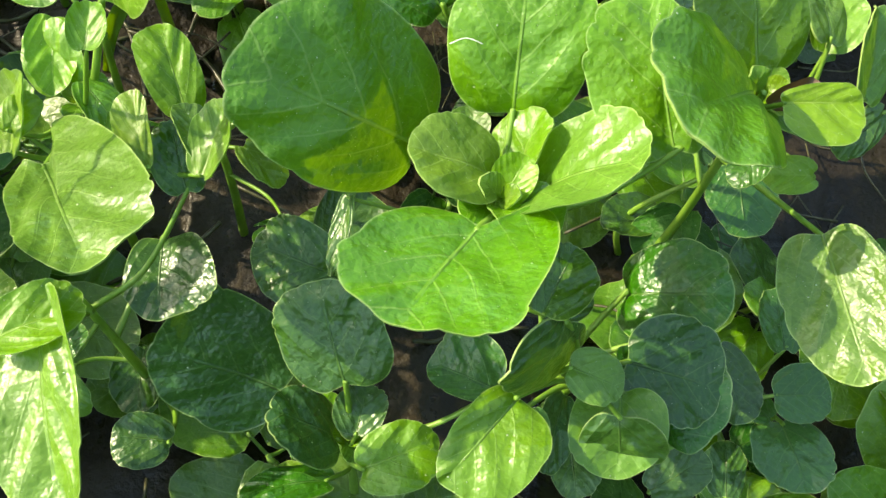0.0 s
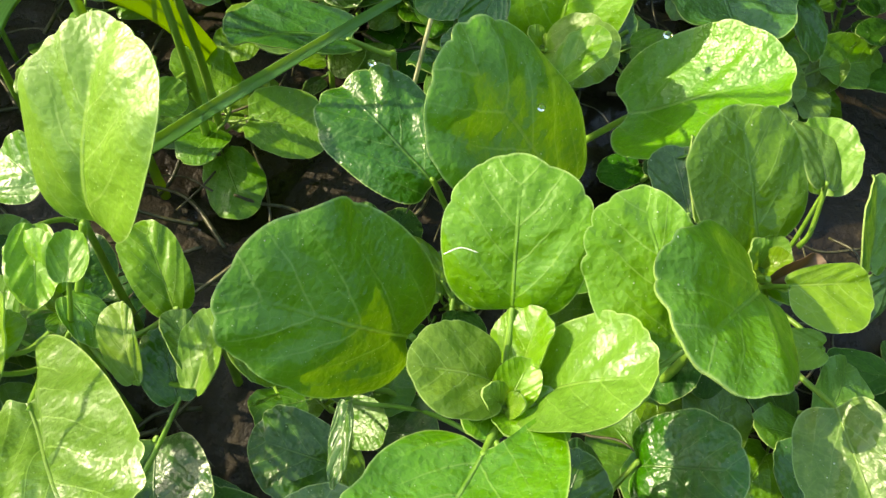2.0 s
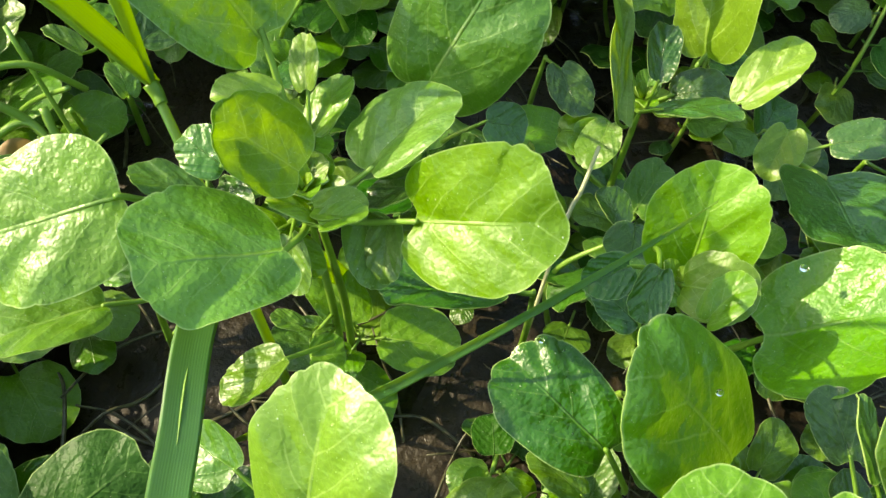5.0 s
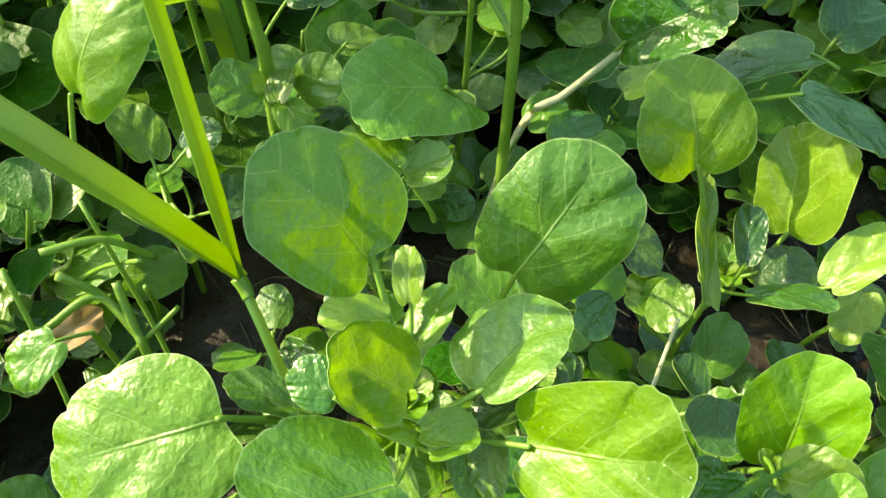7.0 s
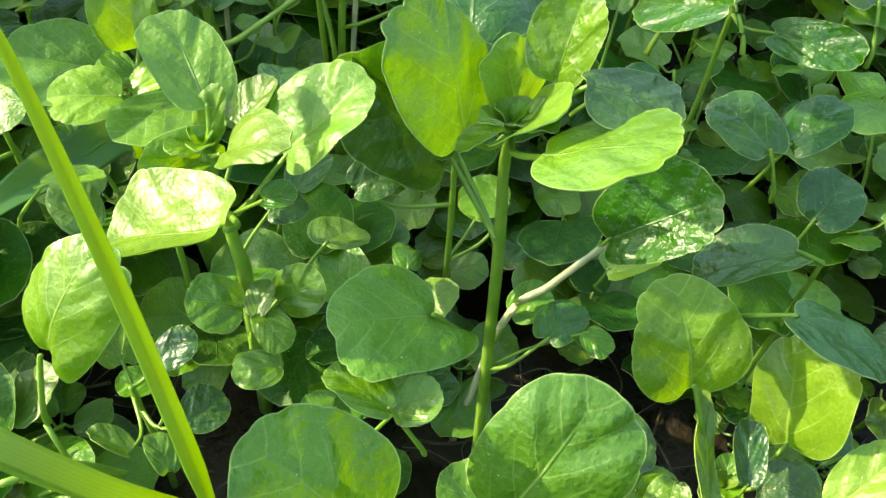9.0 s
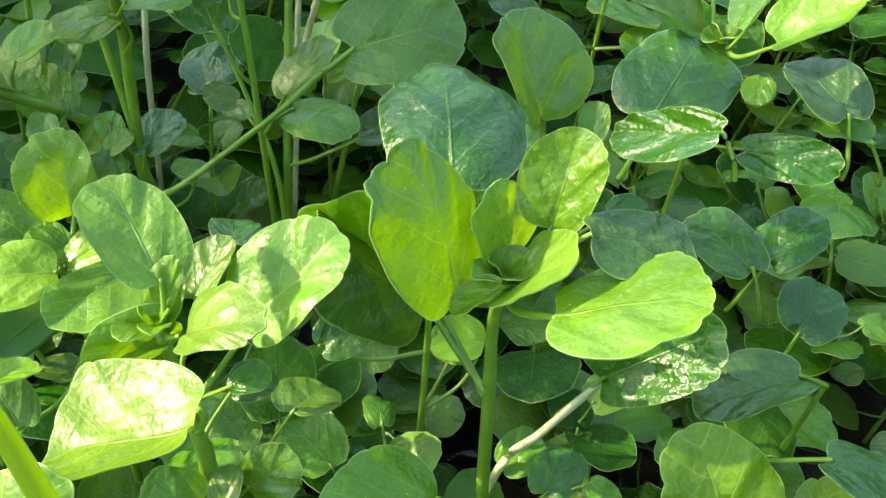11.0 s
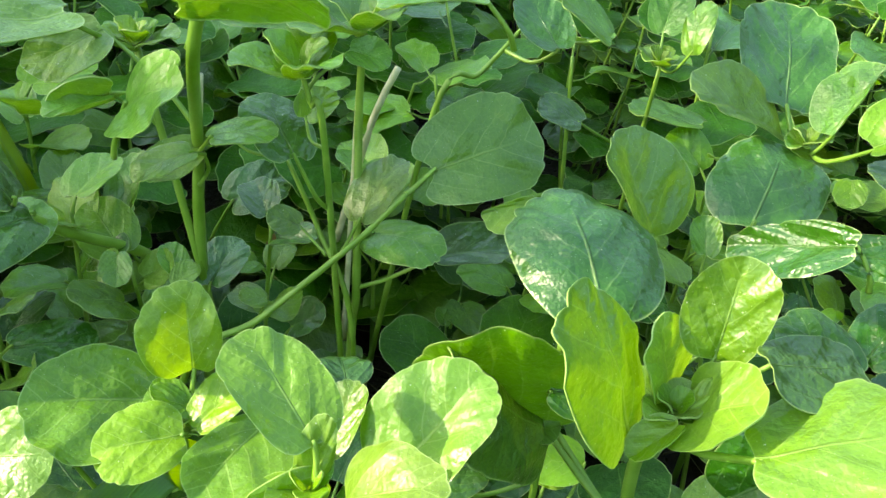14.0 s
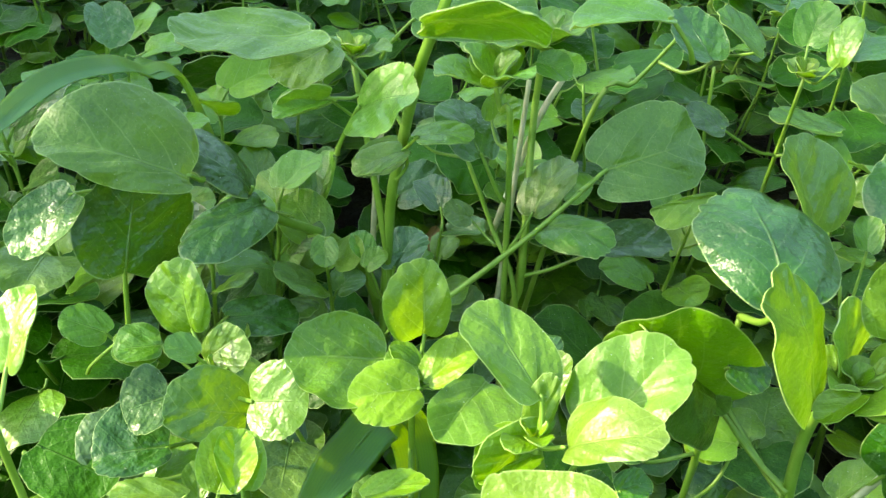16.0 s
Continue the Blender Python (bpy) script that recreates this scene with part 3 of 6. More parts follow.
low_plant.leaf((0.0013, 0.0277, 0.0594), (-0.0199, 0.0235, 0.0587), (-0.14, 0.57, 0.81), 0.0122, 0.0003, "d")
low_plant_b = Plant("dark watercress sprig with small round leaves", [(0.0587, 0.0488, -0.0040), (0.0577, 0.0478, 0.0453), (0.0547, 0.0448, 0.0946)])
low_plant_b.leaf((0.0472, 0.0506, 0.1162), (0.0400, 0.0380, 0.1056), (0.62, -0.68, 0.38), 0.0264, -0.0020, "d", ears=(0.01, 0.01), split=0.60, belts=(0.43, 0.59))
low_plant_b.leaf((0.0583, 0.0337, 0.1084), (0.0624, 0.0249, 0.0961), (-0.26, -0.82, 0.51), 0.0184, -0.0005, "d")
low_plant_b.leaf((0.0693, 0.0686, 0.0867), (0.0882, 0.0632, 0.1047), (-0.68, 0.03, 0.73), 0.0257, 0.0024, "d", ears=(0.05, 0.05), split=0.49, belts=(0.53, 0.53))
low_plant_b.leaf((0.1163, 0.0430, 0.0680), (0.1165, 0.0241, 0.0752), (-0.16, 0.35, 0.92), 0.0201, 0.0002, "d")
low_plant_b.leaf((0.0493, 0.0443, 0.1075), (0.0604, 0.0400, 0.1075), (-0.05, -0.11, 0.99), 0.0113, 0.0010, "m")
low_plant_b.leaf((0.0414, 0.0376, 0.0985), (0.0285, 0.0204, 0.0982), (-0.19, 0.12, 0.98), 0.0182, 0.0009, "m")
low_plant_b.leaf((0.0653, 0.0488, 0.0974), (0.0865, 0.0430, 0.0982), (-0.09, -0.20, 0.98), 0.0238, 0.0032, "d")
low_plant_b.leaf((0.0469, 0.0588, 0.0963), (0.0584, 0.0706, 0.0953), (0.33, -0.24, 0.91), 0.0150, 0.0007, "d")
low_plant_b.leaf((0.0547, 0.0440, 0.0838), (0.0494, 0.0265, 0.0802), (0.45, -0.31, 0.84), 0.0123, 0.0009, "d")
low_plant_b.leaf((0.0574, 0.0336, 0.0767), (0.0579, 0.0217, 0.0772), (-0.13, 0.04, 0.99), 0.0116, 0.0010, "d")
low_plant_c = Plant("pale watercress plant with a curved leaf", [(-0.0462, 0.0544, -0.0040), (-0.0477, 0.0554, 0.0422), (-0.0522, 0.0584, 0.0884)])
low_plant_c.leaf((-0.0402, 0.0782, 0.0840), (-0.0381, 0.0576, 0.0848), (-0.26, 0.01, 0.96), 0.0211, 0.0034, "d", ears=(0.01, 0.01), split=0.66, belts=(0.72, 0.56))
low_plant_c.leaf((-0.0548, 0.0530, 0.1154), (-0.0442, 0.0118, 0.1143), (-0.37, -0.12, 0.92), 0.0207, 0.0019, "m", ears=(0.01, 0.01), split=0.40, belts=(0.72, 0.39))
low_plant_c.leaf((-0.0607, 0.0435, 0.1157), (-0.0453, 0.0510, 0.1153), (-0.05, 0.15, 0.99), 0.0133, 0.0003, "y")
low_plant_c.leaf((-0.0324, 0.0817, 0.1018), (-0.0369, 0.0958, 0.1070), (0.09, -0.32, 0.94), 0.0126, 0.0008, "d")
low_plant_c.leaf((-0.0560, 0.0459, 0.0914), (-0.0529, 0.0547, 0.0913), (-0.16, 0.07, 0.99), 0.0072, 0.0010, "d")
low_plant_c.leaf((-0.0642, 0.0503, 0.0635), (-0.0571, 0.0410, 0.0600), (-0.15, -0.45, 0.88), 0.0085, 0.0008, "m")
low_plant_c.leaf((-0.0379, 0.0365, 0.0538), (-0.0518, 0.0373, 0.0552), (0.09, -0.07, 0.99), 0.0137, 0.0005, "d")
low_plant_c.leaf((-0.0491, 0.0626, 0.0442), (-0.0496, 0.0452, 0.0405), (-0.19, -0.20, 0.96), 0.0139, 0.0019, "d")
arch_plant = Plant("watercress plant with two large arched leaves", [(-0.0391, 0.2022, -0.0040), (-0.0411, 0.2007, 0.0624), (-0.0471, 0.1962, 0.1288)])
arch_plant.leaf((-0.0462, 0.2572, 0.1474), (-0.0623, 0.2685, 0.1506), (0.25, 0.09, 0.96), 0.0157, 0.0020, "m")
arch_plant.leaf((-0.0471, 0.2157, 0.1458), (-0.0465, 0.2278, 0.1528), (-0.58, -0.39, 0.72), 0.0092, -0.0003, "y")
arch_plant.leaf((-0.0458, 0.2593, 0.1414), (-0.0327, 0.2631, 0.1460), (-0.25, -0.27, 0.93), 0.0132, 0.0021, "m")
arch_plant.leaf((-0.0460, 0.2073, 0.1384), (-0.0369, 0.2210, 0.1452), (-0.53, -0.06, 0.85), 0.0128, 0.0015, "m")
arch_plant.leaf((-0.0181, 0.1932, 0.1383), (-0.0332, 0.1890, 0.1332), (-0.38, 0.30, 0.88), 0.0125, 0.0011, "d")
arch_plant.leaf((-0.0279, 0.1880, 0.1270), (-0.0301, 0.1738, 0.1197), (-0.48, -0.34, 0.81), 0.0111, 0.0015, "m")
arch_plant.leaf((-0.0337, 0.1924, 0.1234), (-0.0308, 0.1730, 0.1188), (0.24, -0.19, 0.95), 0.0156, 0.0022, "m")
arch_plant.leaf((0.0031, 0.2300, 0.1140), (0.0157, 0.2299, 0.1103), (0.24, -0.51, 0.83), 0.0152, 0.0006, "d")
long_stalks = Plant("watercress plant with long-stalked dented leaves", [(0.0550, 0.1800, -0.0040), (0.0525, 0.1725, 0.0355), (0.0450, 0.1500, 0.0750)])
long_stalks.leaf((0.0528, 0.1250, 0.1143), (0.0232, 0.1404, 0.1485), (0.58, -0.42, 0.70), 0.0433, -0.0004, "m", ears=(0.03, 0.03), split=0.53, belts=(0.59, 0.40))
long_stalks.leaf((0.0231, 0.1309, 0.1094), (0.0004, 0.1558, 0.1132), (-0.02, -0.17, 0.99), 0.0280, 0.0028, "d", ears=(0.03, 0.03), split=0.51, belts=(0.61, 0.68))
long_stalks.leaf((0.0869, 0.1728, 0.0785), (0.1230, 0.1673, 0.1065), (-0.56, 0.28, 0.78), 0.0518, 0.0083, "m", ears=(0.06, 0.06), split=0.41, belts=(0.50, 0.37))
small_rosette = Plant("small bright watercress rosette", [(0.0719, 0.2087, -0.0040), (0.0689, 0.2037, 0.0412), (0.0599, 0.1887, 0.0864)])
small_rosette.leaf((0.0634, 0.1894, 0.0881), (0.0701, 0.2114, 0.1157), (-0.31, -0.71, 0.64), 0.0350, 0.0042, "y", ears=(0.06, 0.06), split=0.50, belts=(0.47, 0.55))
small_rosette.leaf((0.0589, 0.1846, 0.0927), (0.0761, 0.1733, 0.1018), (-0.53, -0.13, 0.84), 0.0209, -0.0000, "y")
small_rosette.leaf((0.0362, 0.1667, 0.1353), (0.0297, 0.1556, 0.1296), (0.09, -0.49, 0.87), 0.0103, 0.0004, "d")
small_rosette.leaf((0.0305, 0.1703, 0.1310), (0.0184, 0.1662, 0.1286), (-0.07, -0.35, 0.93), 0.0116, 0.0016, "d")
small_rosette.leaf((0.0585, 0.1677, 0.1028), (0.0707, 0.1763, 0.1119), (-0.58, -0.04, 0.81), 0.0123, 0.0007, "y")
small_rosette.leaf((0.0571, 0.1803, 0.0903), (0.0503, 0.1851, 0.0934), (0.25, -0.26, 0.93), 0.0078, 0.0006, "m")
small_rosette.leaf((0.0445, 0.1853, 0.0886), (0.0309, 0.1861, 0.0904), (0.10, -0.36, 0.93), 0.0143, 0.0019, "d")
mid_rosette = Plant("large watercress rosette beside a grass shoot", [(-0.0426, 0.1950, -0.0040), (-0.0441, 0.1950, 0.0631), (-0.0486, 0.1950, 0.1303)])
mid_rosette.leaf((-0.0919, 0.1922, 0.1357), (-0.1336, 0.1871, 0.1234), (-0.20, -0.46, 0.87), 0.0399, 0.0009, "m", ears=(0.07, 0.01), split=0.52, belts=(0.54, 0.31))
mid_rosette.leaf((-0.0232, 0.1800, 0.1390), (0.0077, 0.1659, 0.1577), (-0.60, -0.52, 0.61), 0.0341, 0.0054, "y", ears=(0.06, 0.06), split=0.53, belts=(0.72, 0.54))
mid_rosette.leaf((-0.0154, 0.2376, 0.1185), (0.0082, 0.2531, 0.1565), (-0.32, -0.79, 0.52), 0.0405, 0.0020, "m", ears=(0.06, 0.06), split=0.48, belts=(0.39, 0.51))
mid_rosette.leaf((-0.0551, 0.2181, 0.1612), (-0.0776, 0.2295, 0.1869), (0.59, -0.40, 0.70), 0.0380, 0.0046, "m", ears=(0.05, 0.05), split=0.52, belts=(0.72, 0.33))
mid_rosette.leaf((-0.0522, 0.1728, 0.1403), (-0.0819, 0.1611, 0.1551), (0.39, 0.16, 0.91), 0.0372, -0.0027, "m", ears=(0.06, 0.06), split=0.42, belts=(0.65, 0.48))
mid_rosette.leaf((-0.0495, 0.1940, 0.1412), (-0.0672, 0.1973, 0.1602), (0.62, -0.43, 0.66), 0.0225, 0.0003, "y", ears=(0.03, 0.03), split=0.50, belts=(0.47, 0.30))
mid_rosette.leaf((-0.0326, 0.1924, 0.1442), (-0.0119, 0.2100, 0.1527), (-0.49, 0.16, 0.86), 0.0292, 0.0038, "m", ears=(0.03, 0.03), split=0.56, belts=(0.30, 0.43))
mid_rosette.leaf((-0.0522, 0.2078, 0.1531), (-0.0687, 0.2081, 0.1539), (0.05, -0.02, 1.00), 0.0101, 0.0012, "y", ears=(0.00, 0.00), split=0.43, belts=(0.40, 0.55))
mid_rosette.leaf((-0.0645, 0.1878, 0.1521), (-0.0742, 0.1957, 0.1542), (-0.15, -0.43, 0.89), 0.0119, -0.0005, "d")
mid_rosette.leaf((-0.0444, 0.1803, 0.1388), (-0.0329, 0.1824, 0.1414), (-0.26, 0.26, 0.93), 0.0093, 0.0002, "y")
mid_rosette.leaf((-0.0457, 0.1860, 0.1375), (-0.0329, 0.1852, 0.1392), (-0.13, 0.08, 0.99), 0.0104, 0.0007, "y")
mid_rosette.leaf((-0.0441, 0.1856, 0.1345), (-0.0560, 0.1881, 0.1400), (0.45, 0.26, 0.85), 0.0101, 0.0004, "y")
mid_rosette.leaf((-0.0519, 0.1815, 0.1322), (-0.0496, 0.1690, 0.1252), (-0.42, -0.50, 0.76), 0.0096, 0.0008, "m")
mid_rosette.leaf((-0.0538, 0.1849, 0.1314), (-0.0709, 0.1880, 0.1346), (0.24, 0.43, 0.87), 0.0105, 0.0015, "y")
mid_rosette.leaf((-0.0529, 0.1522, 0.1274), (-0.0674, 0.1432, 0.1232), (-0.38, 0.18, 0.91), 0.0127, 0.0003, "m")
mid_rosette.leaf((-0.0538, 0.1854, 0.1274), (-0.0454, 0.1752, 0.1225), (0.50, -0.00, 0.87), 0.0099, 0.0005, "y")
mid_rosette.leaf((-0.0752, 0.2008, 0.1207), (-0.0937, 0.2065, 0.1269), (0.38, 0.28, 0.88), 0.0144, -0.0003, "m")
mid_rosette.leaf((-0.0502, 0.1729, 0.0790), (-0.0404, 0.1744, 0.0775), (0.18, -0.24, 0.95), 0.0116, 0.0005, "y")
mid_rosette.leaf((-0.0496, 0.1817, 0.0747), (-0.0401, 0.1753, 0.0707), (0.41, 0.05, 0.91), 0.0088, 0.0006, "m")
mid_rosette.leaf((-0.0536, 0.1864, 0.0719), (-0.0630, 0.1885, 0.0748), (0.33, 0.20, 0.92), 0.0075, 0.0004, "m")
folded_rosette = Plant("watercress plant with half-folded upright leaves", [(0.0650, 0.2601, -0.0040), (0.0635, 0.2576, 0.0467), (0.0590, 0.2501, 0.0973)])
folded_rosette.leaf((0.0761, 0.2559, 0.1120), (0.0768, 0.2766, 0.1419), (-0.88, -0.38, 0.29), 0.0331, 0.0042, "y", ears=(0.03, 0.03), split=0.32, belts=(0.33, 0.71))
folded_rosette.leaf((0.0434, 0.2645, 0.1336), (0.0370, 0.2870, 0.1588), (0.04, -0.74, 0.67), 0.0364, 0.0007, "y", ears=(0.06, 0.06), split=0.53, belts=(0.40, 0.32))
folded_rosette.leaf((0.0675, 0.2732, 0.1577), (0.0894, 0.2545, 0.1538), (0.19, 0.01, 0.98), 0.0218, 0.0020, "d")
folded_rosette.leaf((0.0554, 0.2316, 0.1173), (0.0777, 0.2249, 0.1229), (-0.10, 0.40, 0.91), 0.0132, 0.0012, "d")
folded_rosette.leaf((0.0805, 0.2330, 0.1169), (0.0988, 0.2417, 0.1321), (-0.60, -0.12, 0.79), 0.0162, 0.0025, "y")
folded_rosette.leaf((0.0574, 0.2422, 0.1160), (0.0622, 0.2602, 0.1224), (0.03, -0.34, 0.94), 0.0110, 0.0013, "d", ears=(0.00, 0.00), split=0.53, belts=(0.58, 0.72))
folded_rosette.leaf((0.0457, 0.2350, 0.1070), (0.0486, 0.2724, 0.1244), (0.47, -0.40, 0.79), 0.0098, 0.0013, "y")
folded_rosette.leaf((0.0653, 0.2458, 0.1059), (0.0827, 0.2433, 0.1114), (-0.32, -0.26, 0.91), 0.0166, 0.0012, "d")
folded_rosette.leaf((0.0594, 0.2690, 0.0632), (0.0501, 0.2521, 0.0579), (-0.45, -0.03, 0.89), 0.0173, 0.0007, "m")
folded_rosette.leaf((0.0468, 0.2689, 0.0566), (0.0632, 0.2623, 0.0542), (0.02, -0.29, 0.96), 0.0180, 0.0024, "m")
folded_rosette.leaf((0.0422, 0.2729, 0.0554), (0.0635, 0.2677, 0.0581), (-0.16, -0.16, 0.97), 0.0192, 0.0004, "m")
tall_plant = Plant("tall watercress plant with a thick upright stem", [(-0.0030, 0.3000, -0.0040), (-0.0032, 0.3270, 0.1149), (-0.0063, 0.3299, 0.1593), (-0.0103, 0.3178, 0.1884)], 0.0024, 0.0019)
tall_plant.leaf((-0.0212, 0.3139, 0.1878), (-0.0347, 0.3285, 0.2244), (0.60, -0.64, 0.48), 0.0345, 0.0000, "m", ears=(0.01, 0.01), split=0.61, belts=(0.72, 0.41))
tall_plant.leaf((-0.0075, 0.3245, 0.1891), (-0.0136, 0.3273, 0.2111), (0.52, -0.82, 0.25), 0.0216, 0.0019, "y", ears=(0.00, 0.00), split=0.50, belts=(0.72, 0.30))
tall_plant.leaf((0.0009, 0.3228, 0.1999), (0.0066, 0.3296, 0.2244), (-0.61, -0.71, 0.34), 0.0206, 0.0033, "m", ears=(0.00, 0.00), split=0.52, belts=(0.52, 0.72))
tall_plant.leaf((-0.0097, 0.3156, 0.1896), (-0.0021, 0.3019, 0.2088), (-0.62, 0.50, 0.60), 0.0285, 0.0001, "y", ears=(0.00, 0.00), split=0.45, belts=(0.30, 0.69))
tall_plant.leaf((-0.0081, 0.2941, 0.2006), (0.0190, 0.2814, 0.2158), (-0.30, 0.39, 0.87), 0.0407, -0.0015, "m", ears=(0.03, 0.03), split=0.59, belts=(0.72, 0.48))
tall_plant.leaf((0.0052, 0.3115, 0.2078), (0.0335, 0.3101, 0.2016), (0.20, -0.22, 0.96), 0.0221, -0.0014, "d", ears=(0.03, 0.03), split=0.44, belts=(0.72, 0.30))
tall_plant.leaf((-0.0162, 0.3550, 0.1445), (-0.0537, 0.3628, 0.1799), (-0.36, -0.92, -0.18), 0.0495, 0.0000, "m", ears=(0.03, 0.03), split=0.47, belts=(0.30, 0.72))
tall_plant.leaf((-0.0316, 0.2841, 0.1506), (-0.0610, 0.2774, 0.1587), (0.30, -0.20, 0.93), 0.0327, 0.0027, "m", ears=(0.45, 0.03), split=0.54, belts=(0.72, 0.41))
tall_plant.leaf((0.0365, 0.3338, 0.1218), (0.0665, 0.3228, 0.1535), (-0.71, -0.50, 0.50), 0.0326, 0.0052, "d", ears=(0.03, 0.03), split=0.59, belts=(0.68, 0.63))
tall_plant.leaf((-0.0189, 0.3541, 0.1470), (-0.0527, 0.3470, 0.1817), (0.71, -0.32, 0.63), 0.0405, -0.0066, "d")
tall_plant.leaf((-0.0069, 0.3155, 0.1951), (0.0008, 0.3155, 0.1989), (-0.41, -0.39, 0.83), 0.0077, -0.0003, "y")
tall_plant.leaf((-0.0141, 0.3110, 0.1939), (-0.0266, 0.3092, 0.1877), (-0.46, 0.23, 0.86), 0.0105, -0.0002, "y")
tall_plant.leaf((0.0327, 0.3502, 0.1781), (0.0454, 0.3483, 0.1777), (-0.07, -0.59, 0.80), 0.0141, 0.0003, "d")
tall_plant.leaf((-0.0404, 0.2825, 0.1286), (-0.0369, 0.2660, 0.1212), (0.34, -0.32, 0.88), 0.0143, 0.0013, "m")
tall_plant.leaf((0.0284, 0.3106, 0.0996), (0.0351, 0.3014, 0.0980), (-0.16, -0.28, 0.95), 0.0105, 0.0002, "m")
tall_plant.leaf((0.0159, 0.3139, 0.0925), (0.0290, 0.3281, 0.0942), (-0.22, 0.08, 0.97), 0.0192, 0.0008, "d")
tall_plant.leaf((0.0066, 0.3295, 0.0866), (0.0218, 0.3352, 0.0928), (-0.21, -0.40, 0.89), 0.0158, 0.0021, "m")
sun_rosette = Plant("sunlit yellow-green watercress rosette", [(-0.0900, 0.3450, -0.0040), (-0.0875, 0.3228, 0.1194), (-0.0890, 0.3214, 0.1426), (-0.0943, 0.3295, 0.1729)], 0.003, 0.002)
sun_rosette.leaf((-0.0921, 0.3330, 0.1851), (-0.1039, 0.3605, 0.1982), (0.21, -0.35, 0.91), 0.0229, 0.0008, "m", ears=(0.01, 0.01), split=0.51, belts=(0.59, 0.30))
sun_rosette.leaf((-0.0902, 0.3222, 0.1780), (-0.0722, 0.3083, 0.1951), (-0.66, 0.07, 0.75), 0.0196, 0.0001, "y", ears=(0.01, 0.01), split=0.63, belts=(0.30, 0.72))
sun_rosette.leaf((-0.0941, 0.3296, 0.1708), (-0.0896, 0.3367, 0.1897), (-0.21, -0.90, 0.38), 0.0091, 0.0015, "y", ears=(0.00, 0.00), split=0.57, belts=(0.56, 0.72))
sun_rosette.leaf((-0.0920, 0.3309, 0.1746), (-0.1118, 0.3234, 0.1663), (0.26, -0.94, 0.24), 0.0179, -0.0014, "y")
sun_rosette.leaf((-0.0730, 0.3369, 0.1626), (-0.0470, 0.3442, 0.1860), (-0.58, -0.33, 0.74), 0.0314, 0.0016, "y", ears=(0.03, 0.03), split=0.56, belts=(0.37, 0.43))
sun_rosette.leaf((-0.0859, 0.2924, 0.1800), (-0.1180, 0.3006, 0.1668), (-0.35, 0.13, 0.93), 0.0325, 0.0016, "y", ears=(0.03, 0.03), split=0.43, belts=(0.53, 0.72))
sun_rosette.leaf((-0.0781, 0.3105, 0.1713), (-0.0686, 0.3110, 0.1728), (-0.13, -0.29, 0.95), 0.0085, 0.0012, "d")
sun_rosette.leaf((-0.1004, 0.3562, 0.1703), (-0.1196, 0.3347, 0.1737), (0.14, 0.03, 0.99), 0.0238, -0.0005, "y", ears=(0.03, 0.03), split=0.67, belts=(0.42, 0.69))
sun_rosette.leaf((-0.0864, 0.3475, 0.1640), (-0.0760, 0.3615, 0.1734), (-0.46, -0.24, 0.86), 0.0153, 0.0021, "m")
sun_rosette.leaf((-0.0787, 0.3303, 0.1456), (-0.0663, 0.3313, 0.1470), (-0.08, -0.28, 0.96), 0.0109, 0.0007, "d")
sun_rosette.leaf((-0.0777, 0.3184, 0.1143), (-0.0634, 0.3170, 0.1281), (-0.48, -0.77, 0.42), 0.0177, -0.0006, "m", ears=(0.00, 0.00), split=0.51, belts=(0.60, 0.52))
sun_rosette.leaf((-0.0883, 0.3144, 0.1194), (-0.1055, 0.3139, 0.1247), (0.27, -0.50, 0.82), 0.0185, 0.0030, "m", ears=(0.00, 0.00), split=0.55, belts=(0.43, 0.60))
sun_rosette.leaf((-0.0838, 0.3112, 0.1187), (-0.0809, 0.3219, 0.1232), (-0.26, -0.32, 0.91), 0.0096, -0.0004, "m")
sun_rosette.leaf((-0.0820, 0.3115, 0.1183), (-0.0748, 0.3003, 0.1144), (0.03, -0.31, 0.95), 0.0123, -0.0005, "m")
sun_rosette.leaf((-0.0617, 0.3451, 0.1131), (-0.0486, 0.3592, 0.1058), (0.19, 0.30, 0.93), 0.0224, 0.0014, "m")
sun_rosette.leaf((-0.0871, 0.3094, 0.0998), (-0.0829, 0.2947, 0.1006), (0.13, 0.09, 0.99), 0.0156, -0.0004, "m")
sun_rosette_b = Plant("sunlit watercress rosette with cupped young leaves", [(-0.1167, 0.3739, -0.0040), (-0.1177, 0.3714, 0.0804), (-0.1207, 0.3639, 0.1649)])
sun_rosette_b.leaf((-0.1160, 0.3702, 0.1767), (-0.1156, 0.3782, 0.2000), (0.04, -0.94, 0.33), 0.0205, 0.0023, "y", ears=(0.01, 0.01), split=0.63, belts=(0.52, 0.45))
sun_rosette_b.leaf((-0.1201, 0.3558, 0.1715), (-0.1411, 0.3541, 0.1723), (0.06, -0.37, 0.93), 0.0197, -0.0006, "y", ears=(0.01, 0.01), split=0.52, belts=(0.63, 0.36))
sun_rosette_b.leaf((-0.1267, 0.3761, 0.1650), (-0.1571, 0.3728, 0.1742), (0.30, -0.11, 0.95), 0.0365, 0.0048, "m", ears=(0.03, 0.03), split=0.65, belts=(0.68, 0.42))
sun_rosette_b.leaf((-0.1283, 0.2633, 0.1685), (-0.1131, 0.2742, 0.1961), (-0.51, -0.67, 0.54), 0.0268, -0.0014, "y", ears=(0.06, 0.12), split=0.51, belts=(0.30, 0.67))
sun_rosette_b.leaf((-0.1177, 0.3583, 0.1698), (-0.1014, 0.3672, 0.1771), (-0.30, -0.22, 0.93), 0.0148, 0.0018, "y", ears=(0.00, 0.00), split=0.53, belts=(0.54, 0.54))
